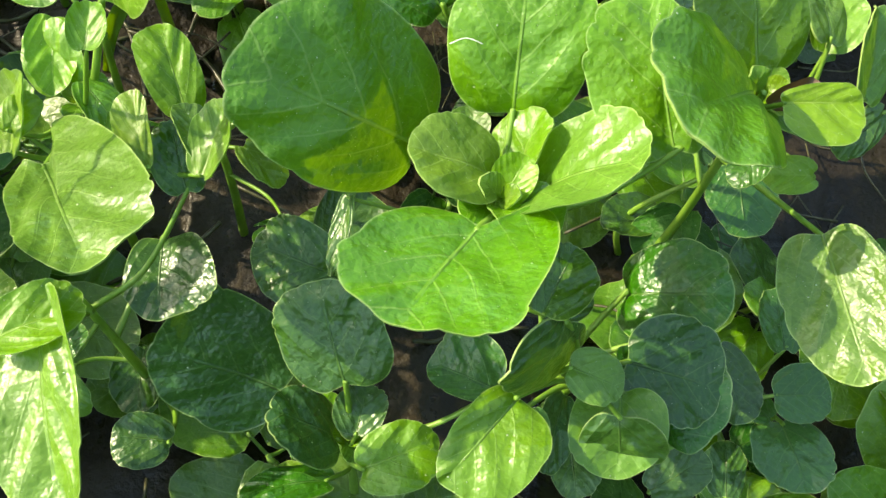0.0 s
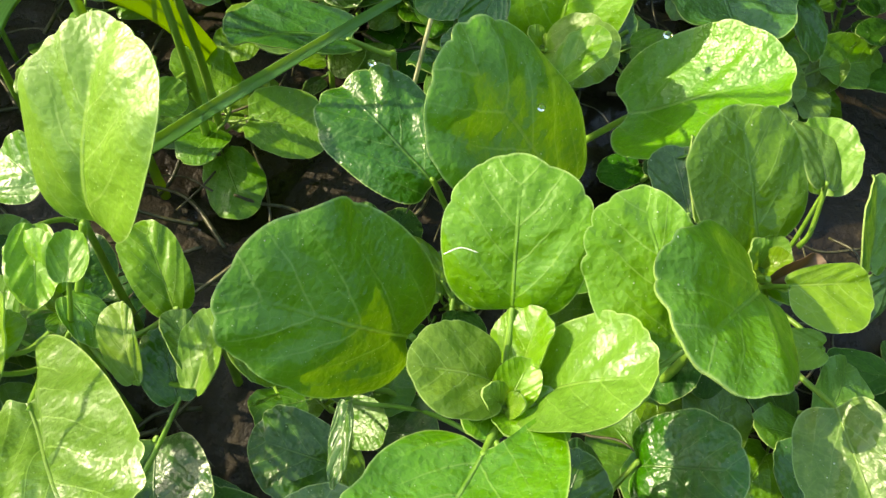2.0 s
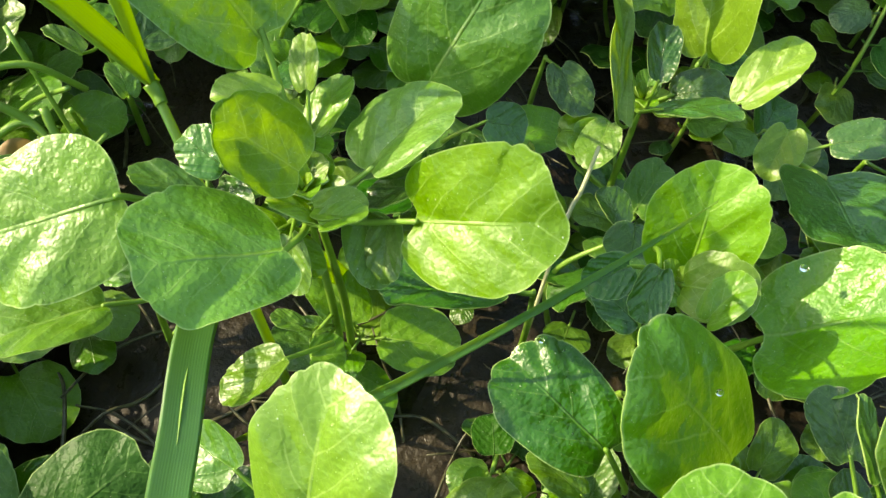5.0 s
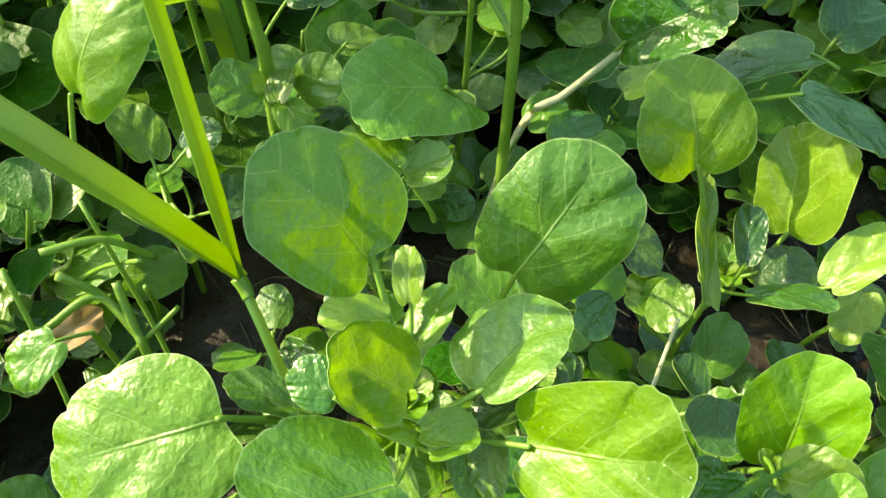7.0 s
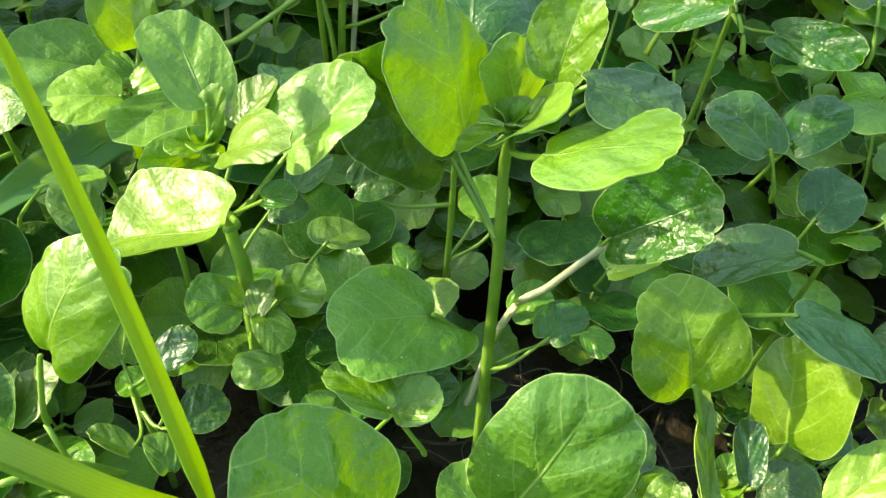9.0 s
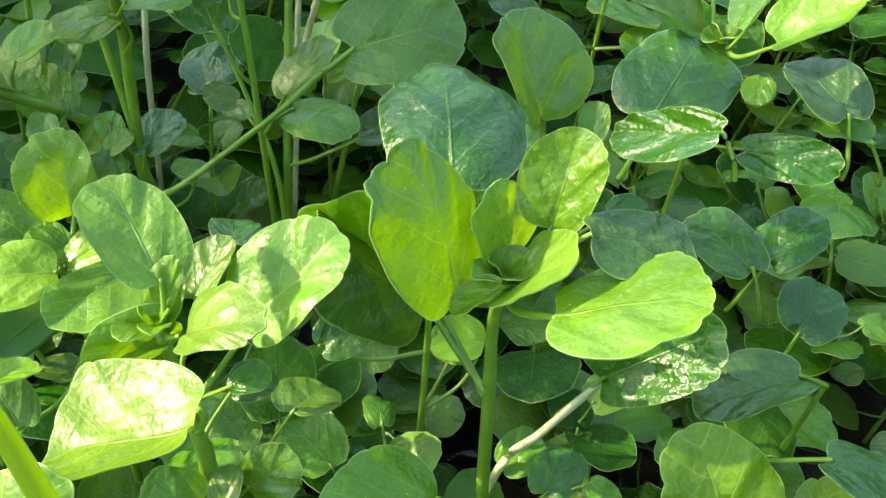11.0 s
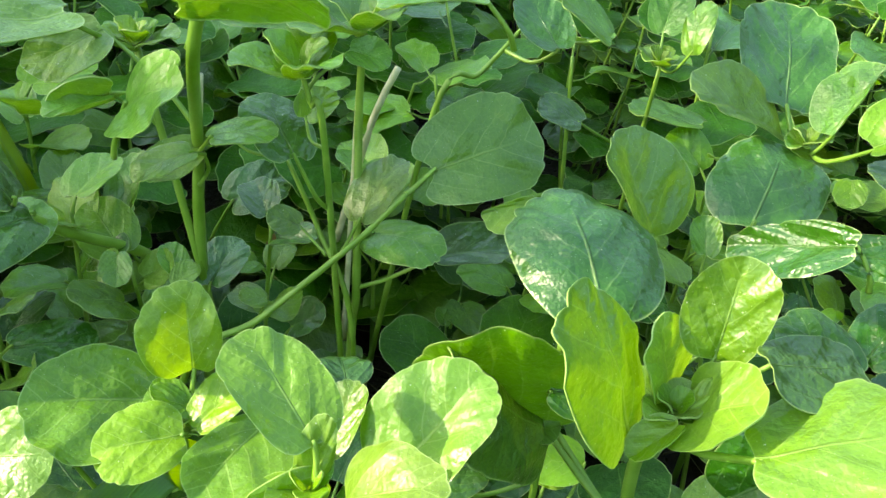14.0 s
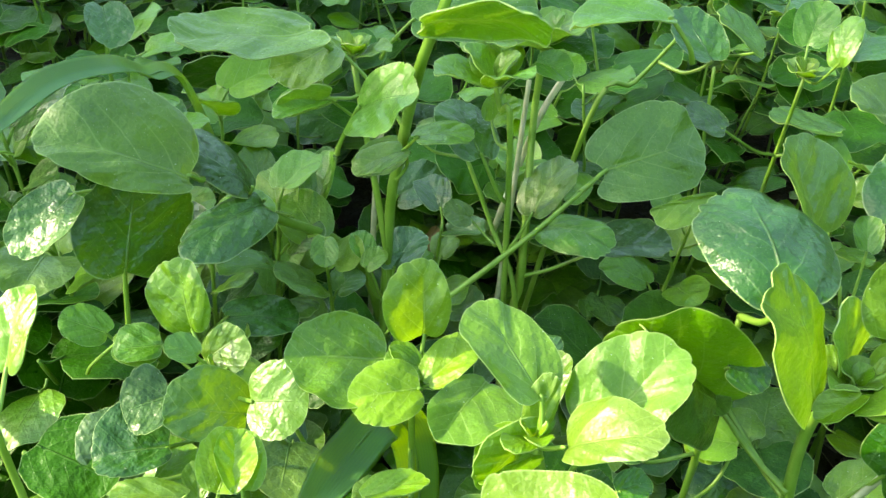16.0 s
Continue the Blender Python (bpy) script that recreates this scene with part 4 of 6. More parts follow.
sun_rosette_b.leaf((-0.1174, 0.3652, 0.1708), (-0.1283, 0.3667, 0.1753), (0.36, -0.18, 0.92), 0.0101, 0.0005, "y")
sun_rosette_b.leaf((-0.1189, 0.3649, 0.1706), (-0.1264, 0.3709, 0.1755), (0.37, -0.26, 0.89), 0.0087, 0.0004, "y")
sun_rosette_b.leaf((-0.1412, 0.3288, 0.1612), (-0.1229, 0.3290, 0.1636), (-0.13, 0.36, 0.93), 0.0125, 0.0003, "y")
sun_rosette_b.leaf((-0.0752, 0.3755, 0.1594), (-0.0738, 0.3896, 0.1571), (0.15, 0.14, 0.98), 0.0159, 0.0023, "d")
sun_rosette_b.leaf((-0.1319, 0.3281, 0.1436), (-0.1400, 0.3411, 0.1526), (0.23, -0.45, 0.86), 0.0154, -0.0000, "m")
shade_plant = Plant("shaded watercress plant with long diagonal stalks", [(-0.0500, 0.4800, -0.0040), (-0.0502, 0.4716, 0.0902), (-0.0505, 0.4643, 0.1212), (-0.0460, 0.4842, 0.1844), (-0.0449, 0.4850, 0.2225)], 0.0021, 0.0017)
shade_plant.leaf((-0.0213, 0.4336, 0.2486), (-0.0527, 0.4439, 0.2439), (-0.12, 0.09, 0.99), 0.0296, 0.0040, "m")
shade_plant.leaf((-0.0240, 0.4483, 0.1438), (0.0039, 0.4396, 0.1497), (-0.21, -0.01, 0.98), 0.0253, 0.0034, "d")
long_stalk_plant = Plant("shaded watercress plant with a long slanting stalk", [(-0.1400, 0.4323, -0.0040), (-0.1204, 0.4345, 0.1130), (-0.0911, 0.4379, 0.1344), (-0.0585, 0.4416, 0.1582), (-0.0389, 0.4431, 0.1762)], 0.0015, 0.0012)
long_stalk_plant.leaf((-0.0275, 0.4488, 0.1815), (0.0143, 0.4509, 0.1913), (-0.12, -0.74, 0.66), 0.0382, -0.0009, "m", ears=(0.12, 0.12), split=0.54, belts=(0.57, 0.54))
long_stalk_plant.leaf((-0.0495, 0.4494, 0.1581), (-0.0291, 0.4281, 0.1632), (-0.29, -0.06, 0.95), 0.0219, 0.0023, "m", ears=(0.06, 0.06), split=0.40, belts=(0.41, 0.72))
bare_stalk_plant = Plant("watercress plant with a thin pale slanting stalk", [(-0.0507, 0.4651, -0.0040), (-0.0536, 0.4585, 0.1066), (-0.0630, 0.4767, 0.1415), (-0.0731, 0.4872, 0.1696)], 0.0014, 0.0011)
bare_stalk_plant.leaf((-0.0685, 0.4881, 0.1374), (-0.0810, 0.4900, 0.1427), (0.27, -0.52, 0.81), 0.0134, 0.0008, "m")
bare_stalk_plant.leaf((-0.0925, 0.5143, 0.2199), (-0.0411, 0.5067, 0.2218), (-0.12, -0.60, 0.79), 0.0280, 0.0006, "m", ears=(0.01, 0.01), split=0.57, belts=(0.72, 0.40))
tall_shade_plant = Plant("tall watercress plant with upright stem and pale top leaves", [(-0.1120, 0.4750, -0.0040), (-0.1080, 0.4765, 0.1405), (-0.1059, 0.4662, 0.1834), (-0.1060, 0.4360, 0.2330), (-0.1018, 0.4238, 0.2586), (-0.0993, 0.4249, 0.2724)], 0.0024, 0.0020)
tall_shade_plant.leaf((-0.1080, 0.4222, 0.2559), (-0.0732, 0.4076, 0.2585), (0.25, 0.71, 0.66), 0.0217, 0.0012, "m")
tall_shade_plant.leaf((-0.1298, 0.4686, 0.2303), (-0.1523, 0.4582, 0.2224), (-0.12, -0.42, 0.90), 0.0215, 0.0026, "m", ears=(0.01, 0.01), split=0.59, belts=(0.54, 0.30))
tall_shade_plant.leaf((-0.1023, 0.4541, 0.1993), (-0.0811, 0.4524, 0.2009), (-0.08, 0.02, 1.00), 0.0191, 0.0011, "m")
tall_shade_plant.leaf((-0.1088, 0.4455, 0.1993), (-0.1270, 0.4429, 0.1933), (-0.29, -0.13, 0.95), 0.0154, 0.0021, "m")
tall_shade_plant.leaf((-0.1170, 0.4762, 0.1301), (-0.1201, 0.4878, 0.1357), (0.04, -0.43, 0.90), 0.0114, 0.0010, "m")
pale_top_plant = Plant("watercress plant with pale cupped leaves round a young top", [(-0.1010, 0.4710, -0.0040), (-0.1060, 0.4740, 0.1070), (-0.1210, 0.4830, 0.2180)], 0.0020, 0.0015)
pale_top_plant.leaf((-0.1387, 0.4567, 0.2385), (-0.1815, 0.4416, 0.2443), (0.15, -0.04, 0.99), 0.0354, 0.0006, "m")
pale_top_plant.leaf((-0.1263, 0.4397, 0.2193), (-0.1112, 0.4175, 0.2344), (-0.74, -0.04, 0.68), 0.0282, 0.0013, "m", ears=(0.01, 0.01), split=0.43, belts=(0.53, 0.72))
pale_top_plant.leaf((-0.1304, 0.4789, 0.2049), (-0.1517, 0.4803, 0.1974), (-0.11, 0.87, 0.48), 0.0166, 0.0009, "m")
pale_top_plant.leaf((-0.1189, 0.4688, 0.1300), (-0.1103, 0.4754, 0.1346), (-0.15, -0.43, 0.89), 0.0099, 0.0002, "m")
pale_top_plant.leaf((-0.1064, 0.4713, 0.1265), (-0.0925, 0.4873, 0.1350), (-0.18, -0.34, 0.92), 0.0191, 0.0025, "d")
pale_top_plant.leaf((-0.0857, 0.4656, 0.1199), (-0.0958, 0.4674, 0.1227), (0.20, -0.32, 0.93), 0.0096, 0.0004, "m")
back_rosette = Plant("shaded watercress rosette with creased upright leaves", [(0.1130, 0.5370, -0.0040), (0.1105, 0.5320, 0.0890), (0.1030, 0.5170, 0.1820)], 0.0016, 0.0012)
back_rosette.leaf((0.1066, 0.5027, 0.1952), (0.1166, 0.5148, 0.2146), (-0.82, -0.18, 0.54), 0.0158, 0.0009, "m")
back_rosette.leaf((0.1072, 0.5268, 0.1949), (0.1187, 0.5393, 0.2120), (-0.52, -0.48, 0.71), 0.0208, 0.0028, "m")
back_rosette.leaf((0.0712, 0.5225, 0.1541), (0.0512, 0.5319, 0.1619), (0.17, -0.38, 0.91), 0.0212, 0.0005, "d")
back_rosette.leaf((0.1314, 0.5126, 0.1528), (0.1015, 0.5327, 0.1548), (0.10, 0.04, 0.99), 0.0299, 0.0012, "m")
thin_stem_plant = Plant("shaded watercress plant on a thin bare stem", [(0.0940, 0.5560, -0.0040), (0.0890, 0.5600, 0.0900), (0.0840, 0.5650, 0.1680)], 0.0016, 0.0012)
slant_stem_plant = Plant("watercress plant with a slanting green stem", [(-0.0319, 0.5214, -0.0024), (-0.0019, 0.5254, 0.1636), (0.0190, 0.5270, 0.1802), (0.0410, 0.5340, 0.1990)], 0.0016, 0.0012)
slant_stem_plant.leaf((0.0624, 0.4980, 0.2061), (0.0423, 0.5088, 0.2207), (0.36, -0.44, 0.82), 0.0203, 0.0008, "m")
slant_stem_plant.leaf((0.0429, 0.5044, 0.1990), (0.0383, 0.5301, 0.2130), (0.01, -0.48, 0.88), 0.0261, 0.0006, "d")
slim_stem_plant = Plant("watercress plant with a slim broken-topped stem", [(-0.0500, 0.4700, -0.0040), (-0.0642, 0.4583, 0.1869), (-0.0681, 0.4629, 0.2035), (-0.0713, 0.4645, 0.2163)], 0.0014, 0.0011)
slim_stem_plant.leaf((-0.0540, 0.4677, 0.2196), (-0.0406, 0.4631, 0.2164), (-0.00, -0.57, 0.82), 0.0133, 0.0019, "m")
slim_stem_plant.leaf((-0.0685, 0.4706, 0.1945), (-0.0575, 0.4809, 0.1997), (-0.04, -0.42, 0.91), 0.0141, 0.0012, "m")
slim_stem_plant.leaf((-0.0738, 0.4607, 0.1850), (-0.0820, 0.4854, 0.1986), (0.27, -0.39, 0.88), 0.0259, 0.0019, "d")
slim_stem_plant.leaf((-0.0517, 0.4600, 0.1562), (-0.0321, 0.4751, 0.1728), (-0.57, -0.14, 0.81), 0.0234, 0.0014, "m", ears=(0.03, 0.03), split=0.51, belts=(0.45, 0.58))
# back leaves in tone d have part of their shade in the colour
far_rosette = Plant("shaded watercress rosette with spoon-shaped leaves", [(0.1038, 0.4234, -0.0040), (0.1023, 0.4209, 0.0968), (0.0978, 0.4134, 0.1977)])
far_rosette.leaf((0.0624, 0.3881, 0.1871), (0.0886, 0.4128, 0.2027), (-0.15, -0.41, 0.90), 0.0389, -0.0032, "d", ears=(0.05, 0.05), split=0.49, belts=(0.30, 0.72))
far_rosette.leaf((0.0963, 0.4226, 0.1980), (0.0540, 0.4250, 0.2192), (0.36, -0.50, 0.79), 0.0252, 0.0031, "m", ears=(0.01, 0.01), split=0.32, belts=(0.72, 0.48))
far_rosette.leaf((0.0562, 0.3438, 0.2102), (0.0420, 0.3736, 0.1911), (-0.77, 0.04, 0.64), 0.0180, 0.0029, "d", ears=(0.03, 0.03), split=0.65, belts=(0.46, 0.43))
far_rosette.leaf((0.1010, 0.3861, 0.1714), (0.1233, 0.3641, 0.1769), (-0.66, -0.54, 0.53), 0.0166, -0.0005, "d")
far_rosette.leaf((0.0229, 0.3846, 0.1889), (0.0125, 0.4024, 0.2177), (0.41, -0.70, 0.58), 0.0371, 0.0054, "m", ears=(0.03, 0.03), split=0.39, belts=(0.72, 0.30))
far_rosette.leaf((0.0966, 0.3853, 0.2131), (0.1173, 0.3779, 0.2316), (-0.65, 0.05, 0.75), 0.0239, 0.0034, "m")
far_rosette.leaf((0.0960, 0.4031, 0.2084), (0.1142, 0.4088, 0.2303), (-0.78, 0.19, 0.60), 0.0206, 0.0019, "m", ears=(0.01, 0.01), split=0.78, belts=(0.55, 0.46))
far_rosette.leaf((0.1000, 0.4296, 0.2054), (0.1191, 0.4662, 0.2303), (-0.08, -0.53, 0.84), 0.0397, 0.0033, "d", ears=(0.01, 0.01), split=0.57, belts=(0.50, 0.50))
far_rosette.leaf((0.0997, 0.4101, 0.1974), (0.0906, 0.4162, 0.2023), (0.05, -0.58, 0.82), 0.0116, 0.0016, "m")
far_rosette.leaf((0.1028, 0.3934, 0.1958), (0.0970, 0.3851, 0.1906), (-0.43, -0.25, 0.87), 0.0107, 0.0006, "m")
far_rosette.leaf((0.1253, 0.3733, 0.1921), (0.1224, 0.4024, 0.1968), (-0.18, -0.17, 0.97), 0.0256, 0.0033, "d")
far_rosette.leaf((0.1343, 0.3693, 0.1849), (0.1198, 0.3812, 0.1830), (-0.18, -0.06, 0.98), 0.0157, 0.0025, "m")
far_rosette.leaf((0.1046, 0.3623, 0.1360), (0.0924, 0.3907, 0.1398), (-0.14, -0.19, 0.97), 0.0268, 0.0006, "d")
far_rosette.leaf((0.1132, 0.3664, 0.1352), (0.1357, 0.3762, 0.1485), (-0.45, -0.15, 0.88), 0.0225, 0.0009, "d")
blue_leaf_plant = Plant("watercress plant with a broad bluish leaf", [(-0.0112, 0.3668, -0.0040), (-0.0127, 0.3653, 0.0879), (-0.0172, 0.3608, 0.1798)])
blue_leaf_plant.leaf((-0.0196, 0.3407, 0.2054), (-0.0120, 0.3857, 0.2137), (-0.06, -0.17, 0.98), 0.0405, -0.0032, "d", ears=(0.03, 0.03), split=0.45, belts=(0.60, 0.55))
blue_leaf_plant.leaf((0.0352, 0.3750, 0.1879), (0.0386, 0.3840, 0.1958), (-0.34, -0.54, 0.77), 0.0100, 0.0014, "m")
blue_leaf_plant.leaf((-0.0238, 0.3504, 0.1684), (-0.0116, 0.3452, 0.1665), (-0.07, -0.49, 0.87), 0.0132, 0.0003, "d")
blue_leaf_plant.leaf((-0.0302, 0.3599, 0.1504), (-0.0172, 0.3511, 0.1490), (-0.04, -0.21, 0.98), 0.0132, 0.0005, "m")
blue_leaf_plant.leaf((-0.0507, 0.3566, 0.1285), (-0.0346, 0.3616, 0.1344), (-0.13, -0.55, 0.82), 0.0172, 0.0024, "d")
blue_leaf_plant.leaf((0.0064, 0.3858, 0.0981), (-0.0062, 0.3753, 0.0942), (0.08, -0.43, 0.90), 0.0172, 0.0021, "y", ears=(0.00, 0.00), split=0.55, belts=(0.68, 0.54))
blue_leaf_plant.leaf((-0.0083, 0.3731, 0.0590), (0.0077, 0.3749, 0.0621), (-0.12, -0.45, 0.88), 0.0167, -0.0008, "m")
bank_plant = Plant("watercress plant with broad dull leaves near the edge", [(-0.0937, 0.5148, -0.0040), (-0.1157, 0.5028, 0.1055), (-0.1558, 0.4748, 0.1567), (-0.1793, 0.4560, 0.1900)], 0.0028, 0.002)
bank_plant.leaf((-0.1813, 0.4426, 0.1963), (-0.2266, 0.4428, 0.2154), (0.33, -0.51, 0.79), 0.0390, 0.0013, "m", ears=(0.03, 0.03), split=0.29, belts=(0.47, 0.44))
bank_plant.leaf((-0.1613, 0.4533, 0.1835), (-0.1865, 0.4610, 0.2018), (0.53, -0.22, 0.82), 0.0244, -0.0014, "d", ears=(0.03, 0.03), split=0.30, belts=(0.56, 0.70))
bank_plant.leaf((-0.2085, 0.4407, 0.1592), (-0.2007, 0.4553, 0.1927), (0.41, -0.87, 0.28), 0.0425, -0.0014, "d", ears=(0.05, 0.05), split=0.46, belts=(0.45, 0.65))
bank_plant.leaf((-0.1577, 0.4548, 0.1774), (-0.1861, 0.4268, 0.1776), (0.23, -0.23, 0.95), 0.0222, 0.0016, "d", ears=(0.03, 0.03), split=0.57, belts=(0.57, 0.30))
bank_plant.leaf((-0.2205, 0.4477, 0.1900), (-0.2405, 0.4333, 0.1770), (-0.26, -0.43, 0.87), 0.0233, 0.0017, "d")
bank_plant.leaf((-0.1361, 0.4612, 0.1529), (-0.1375, 0.4506, 0.1464), (-0.04, -0.51, 0.86), 0.0110, 0.0017, "m")
bank_plant.leaf((-0.1340, 0.5059, 0.1386), (-0.1263, 0.5238, 0.1554), (-0.65, -0.35, 0.67), 0.0179, 0.0025, "m")
bank_plant.leaf((-0.1777, 0.4649, 0.1149), (-0.1479, 0.4635, 0.1118), (0.10, -0.12, 0.99), 0.0245, 0.0014, "d")
bank_plant.leaf((-0.0896, 0.5538, 0.1097), (-0.0625, 0.5599, 0.1193), (-0.20, -0.46, 0.87), 0.0263, 0.0041, "d")
bank_rosette = Plant("small watercress rosette with cupped leaves", [(-0.1737, 0.4046, -0.0040), (-0.1747, 0.4026, 0.0720), (-0.1777, 0.3966, 0.1480)])
bank_rosette.leaf((-0.1862, 0.4115, 0.1535), (-0.1889, 0.4228, 0.1762), (-0.32, -0.86, 0.39), 0.0214, 0.0018, "m", ears=(0.01, 0.01), split=0.60, belts=(0.53, 0.50))
bank_rosette.leaf((-0.1697, 0.3775, 0.1466), (-0.1933, 0.3736, 0.1588), (0.39, -0.77, 0.51), 0.0233, 0.0013, "m", ears=(0.03, 0.03), split=0.41, belts=(0.41, 0.65))
bank_rosette.leaf((-0.2139, 0.3787, 0.1228), (-0.2125, 0.3964, 0.1389), (-0.04, -0.67, 0.74), 0.0243, -0.0000, "d")
bank_rosette.leaf((-0.1690, 0.3738, 0.1566), (-0.1517, 0.3657, 0.1616), (-0.44, -0.48, 0.75), 0.0239, -0.0011, "m")
bank_rosette.leaf((-0.1839, 0.3966, 0.1565), (-0.1936, 0.3987, 0.1622), (0.42, -0.35, 0.84), 0.0104, 0.0012, "m")
bank_rosette.leaf((-0.1828, 0.3996, 0.1511), (-0.1693, 0.3992, 0.1617), (-0.49, -0.63, 0.60), 0.0167, 0.0026, "m", ears=(0.00, 0.00), split=0.39, belts=(0.72, 0.72))
bank_rosette.leaf((-0.1933, 0.3872, 0.1499), (-0.2075, 0.3835, 0.1488), (0.03, -0.39, 0.92), 0.0224, 0.0027, "d", ears=(0.03, 0.03), split=0.48, belts=(0.68, 0.30))
bank_rosette.leaf((-0.2142, 0.4234, 0.1421), (-0.1981, 0.4228, 0.1388), (0.17, -0.38, 0.91), 0.0146, -0.0005, "m")
bank_rosette.leaf((-0.2171, 0.4322, 0.1401), (-0.2318, 0.4344, 0.1482), (0.38, -0.45, 0.81), 0.0155, -0.0004, "m")
back_plant = Plant("shaded watercress plant at the back", [(-0.1533, 0.6859, -0.0040), (-0.1543, 0.6834, 0.0568), (-0.1573, 0.6759, 0.1176)])
back_plant.leaf((-0.1573, 0.6759, 0.1276), (-0.1968, 0.6705, 0.1320), (-0.05, 0.84, 0.54), 0.0360, 0.0010, "d")
sprig_1 = Plant("watercress plant with small glossy leaves low in the patch", [(-0.2291, 0.6020, -0.0040), (-0.2276, 0.6000, 0.0974), (-0.2231, 0.5940, 0.1987)], 0.0016, 0.0011)
sprig_1.leaf((-0.2209, 0.5843, 0.2047), (-0.2168, 0.5660, 0.1919), (0.27, -0.51, 0.82), 0.0210, 0.0033, "d")
sprig_2 = Plant("watercress sprig with crinkled round leaves", [(-0.2248, 0.3463, -0.0040), (-0.2248, 0.3443, 0.0965), (-0.2248, 0.3383, 0.1971)], 0.0016, 0.0011)
sprig_2.leaf((-0.2223, 0.3479, 0.2031), (-0.2180, 0.3649, 0.2149), (-0.46, -0.43, 0.78), 0.0152, 0.0015, "y")
sprig_2.leaf((-0.1720, 0.3421, 0.1543), (-0.1740, 0.3587, 0.1608), (0.31, -0.31, 0.90), 0.0144, -0.0006, "y")
sprig_2.leaf((-0.1888, 0.3496, 0.1464), (-0.2079, 0.3510, 0.1504), (0.22, 0.28, 0.93), 0.0148, 0.0021, "y")
sprig_2.leaf((-0.1859, 0.3553, 0.1385), (-0.1854, 0.3652, 0.1431), (0.05, -0.41, 0.91), 0.0090, 0.0013, "m")
sprig_3 = Plant("watercress sprig with a few rounded leaves on thin stalks", [(0.1155, 0.3247, -0.0040), (0.1140, 0.3227, 0.0608), (0.1095, 0.3167, 0.1257)], 0.0016, 0.0011)
sprig_3.leaf((0.0985, 0.3178, 0.1317), (0.0657, 0.3209, 0.1174), (-0.37, 0.24, 0.90), 0.0280, 0.0038, "d")
sprig_3.leaf((0.1345, 0.3576, 0.1015), (0.1537, 0.3737, 0.1110), (-0.18, -0.33, 0.93), 0.0262, 0.0035, "d")
sprig_4 = Plant("watercress plant with small glossy leaves low in the patch", [(-0.0646, 0.1354, -0.0040), (-0.0631, 0.1334, 0.0441), (-0.0586, 0.1274, 0.0922)], 0.0016, 0.0011)
sprig_4.leaf((-0.0677, 0.1351, 0.0982), (-0.0802, 0.1455, 0.0958), (-0.39, -0.27, 0.88), 0.0170, 0.0023, "m")
sprig_5 = Plant("watercress sprig with crinkled round leaves", [(-0.1268, 0.3121, -0.0040), (-0.1268, 0.3101, 0.0436), (-0.1268, 0.3041, 0.0913)], 0.0016, 0.0011)
sprig_5.leaf((-0.1175, 0.3100, 0.0973), (-0.1060, 0.3173, 0.1031), (-0.21, -0.39, 0.90), 0.0131, 0.0012, "d")
sprig_5.leaf((-0.1240, 0.2791, 0.0937), (-0.1357, 0.2846, 0.0994), (0.50, 0.20, 0.84), 0.0098, 0.0015, "m")
sprig_5.leaf((-0.1087, 0.2929, 0.0844), (-0.0978, 0.3034, 0.0854), (0.26, -0.36, 0.90), 0.0162, 0.0014, "d")
sprig_5.leaf((-0.1336, 0.3223, 0.0790), (-0.1460, 0.3416, 0.0876), (0.40, -0.15, 0.90), 0.0204, 0.0015, "m")
sprig_5.leaf((-0.1257, 0.3224, 0.0667), (-0.1387, 0.3210, 0.0676), (0.10, -0.28, 0.95), 0.0119, 0.0016, "m")
sprig_5.leaf((-0.1173, 0.2882, 0.0624), (-0.1238, 0.3014, 0.0662), (0.45, -0.04, 0.89), 0.0117, 0.0008, "m")
sprig_7 = Plant("watercress plant with small glossy leaves low in the patch", [(-0.1008, 0.1986, -0.0040), (-0.0993, 0.1966, 0.0417), (-0.0948, 0.1906, 0.0875)], 0.0016, 0.0011)
sprig_7.leaf((-0.1054, 0.1857, 0.0935), (-0.1331, 0.1728, 0.0998), (0.12, 0.22, 0.97), 0.0254, 0.0033, "y")
sprig_7.leaf((-0.0747, 0.2149, 0.0650), (-0.0755, 0.2047, 0.0609), (0.01, -0.37, 0.93), 0.0091, 0.0004, "m")
sprig_8 = Plant("watercress sprig with crinkled round leaves", [(-0.0304, 0.1141, -0.0040), (-0.0304, 0.1121, 0.0405), (-0.0304, 0.1061, 0.0851)], 0.0016, 0.0011)
sprig_8.leaf((-0.0207, 0.1130, 0.0911), (0.0019, 0.1290, 0.0940), (-0.38, 0.39, 0.84), 0.0199, 0.0031, "m")
sprig_8.leaf((-0.0139, 0.0921, 0.0683), (-0.0209, 0.0894, 0.0680), (0.04, -0.20, 0.98), 0.0011, 0.0001, "m")
sprig_9 = Plant("watercress sprig with a few rounded leaves on thin stalks", [(0.0227, 0.1971, -0.0040), (0.0212, 0.1951, 0.0395), (0.0167, 0.1891, 0.0830)], 0.0016, 0.0011)
sprig_9.leaf((0.0047, 0.1890, 0.0890), (-0.0305, 0.1885, 0.0924), (0.09, 0.32, 0.94), 0.0262, 0.0024, "d")
sprig_10 = Plant("watercress plant with small glossy leaves low in the patch", [(-0.0851, 0.3971, -0.0040), (-0.0836, 0.3951, 0.0385), (-0.0791, 0.3891, 0.0810)], 0.0016, 0.0011)
sprig_10.leaf((-0.0721, 0.3986, 0.0870), (-0.0599, 0.4152, 0.0910), (-0.19, -0.10, 0.98), 0.0191, 0.0027, "d")
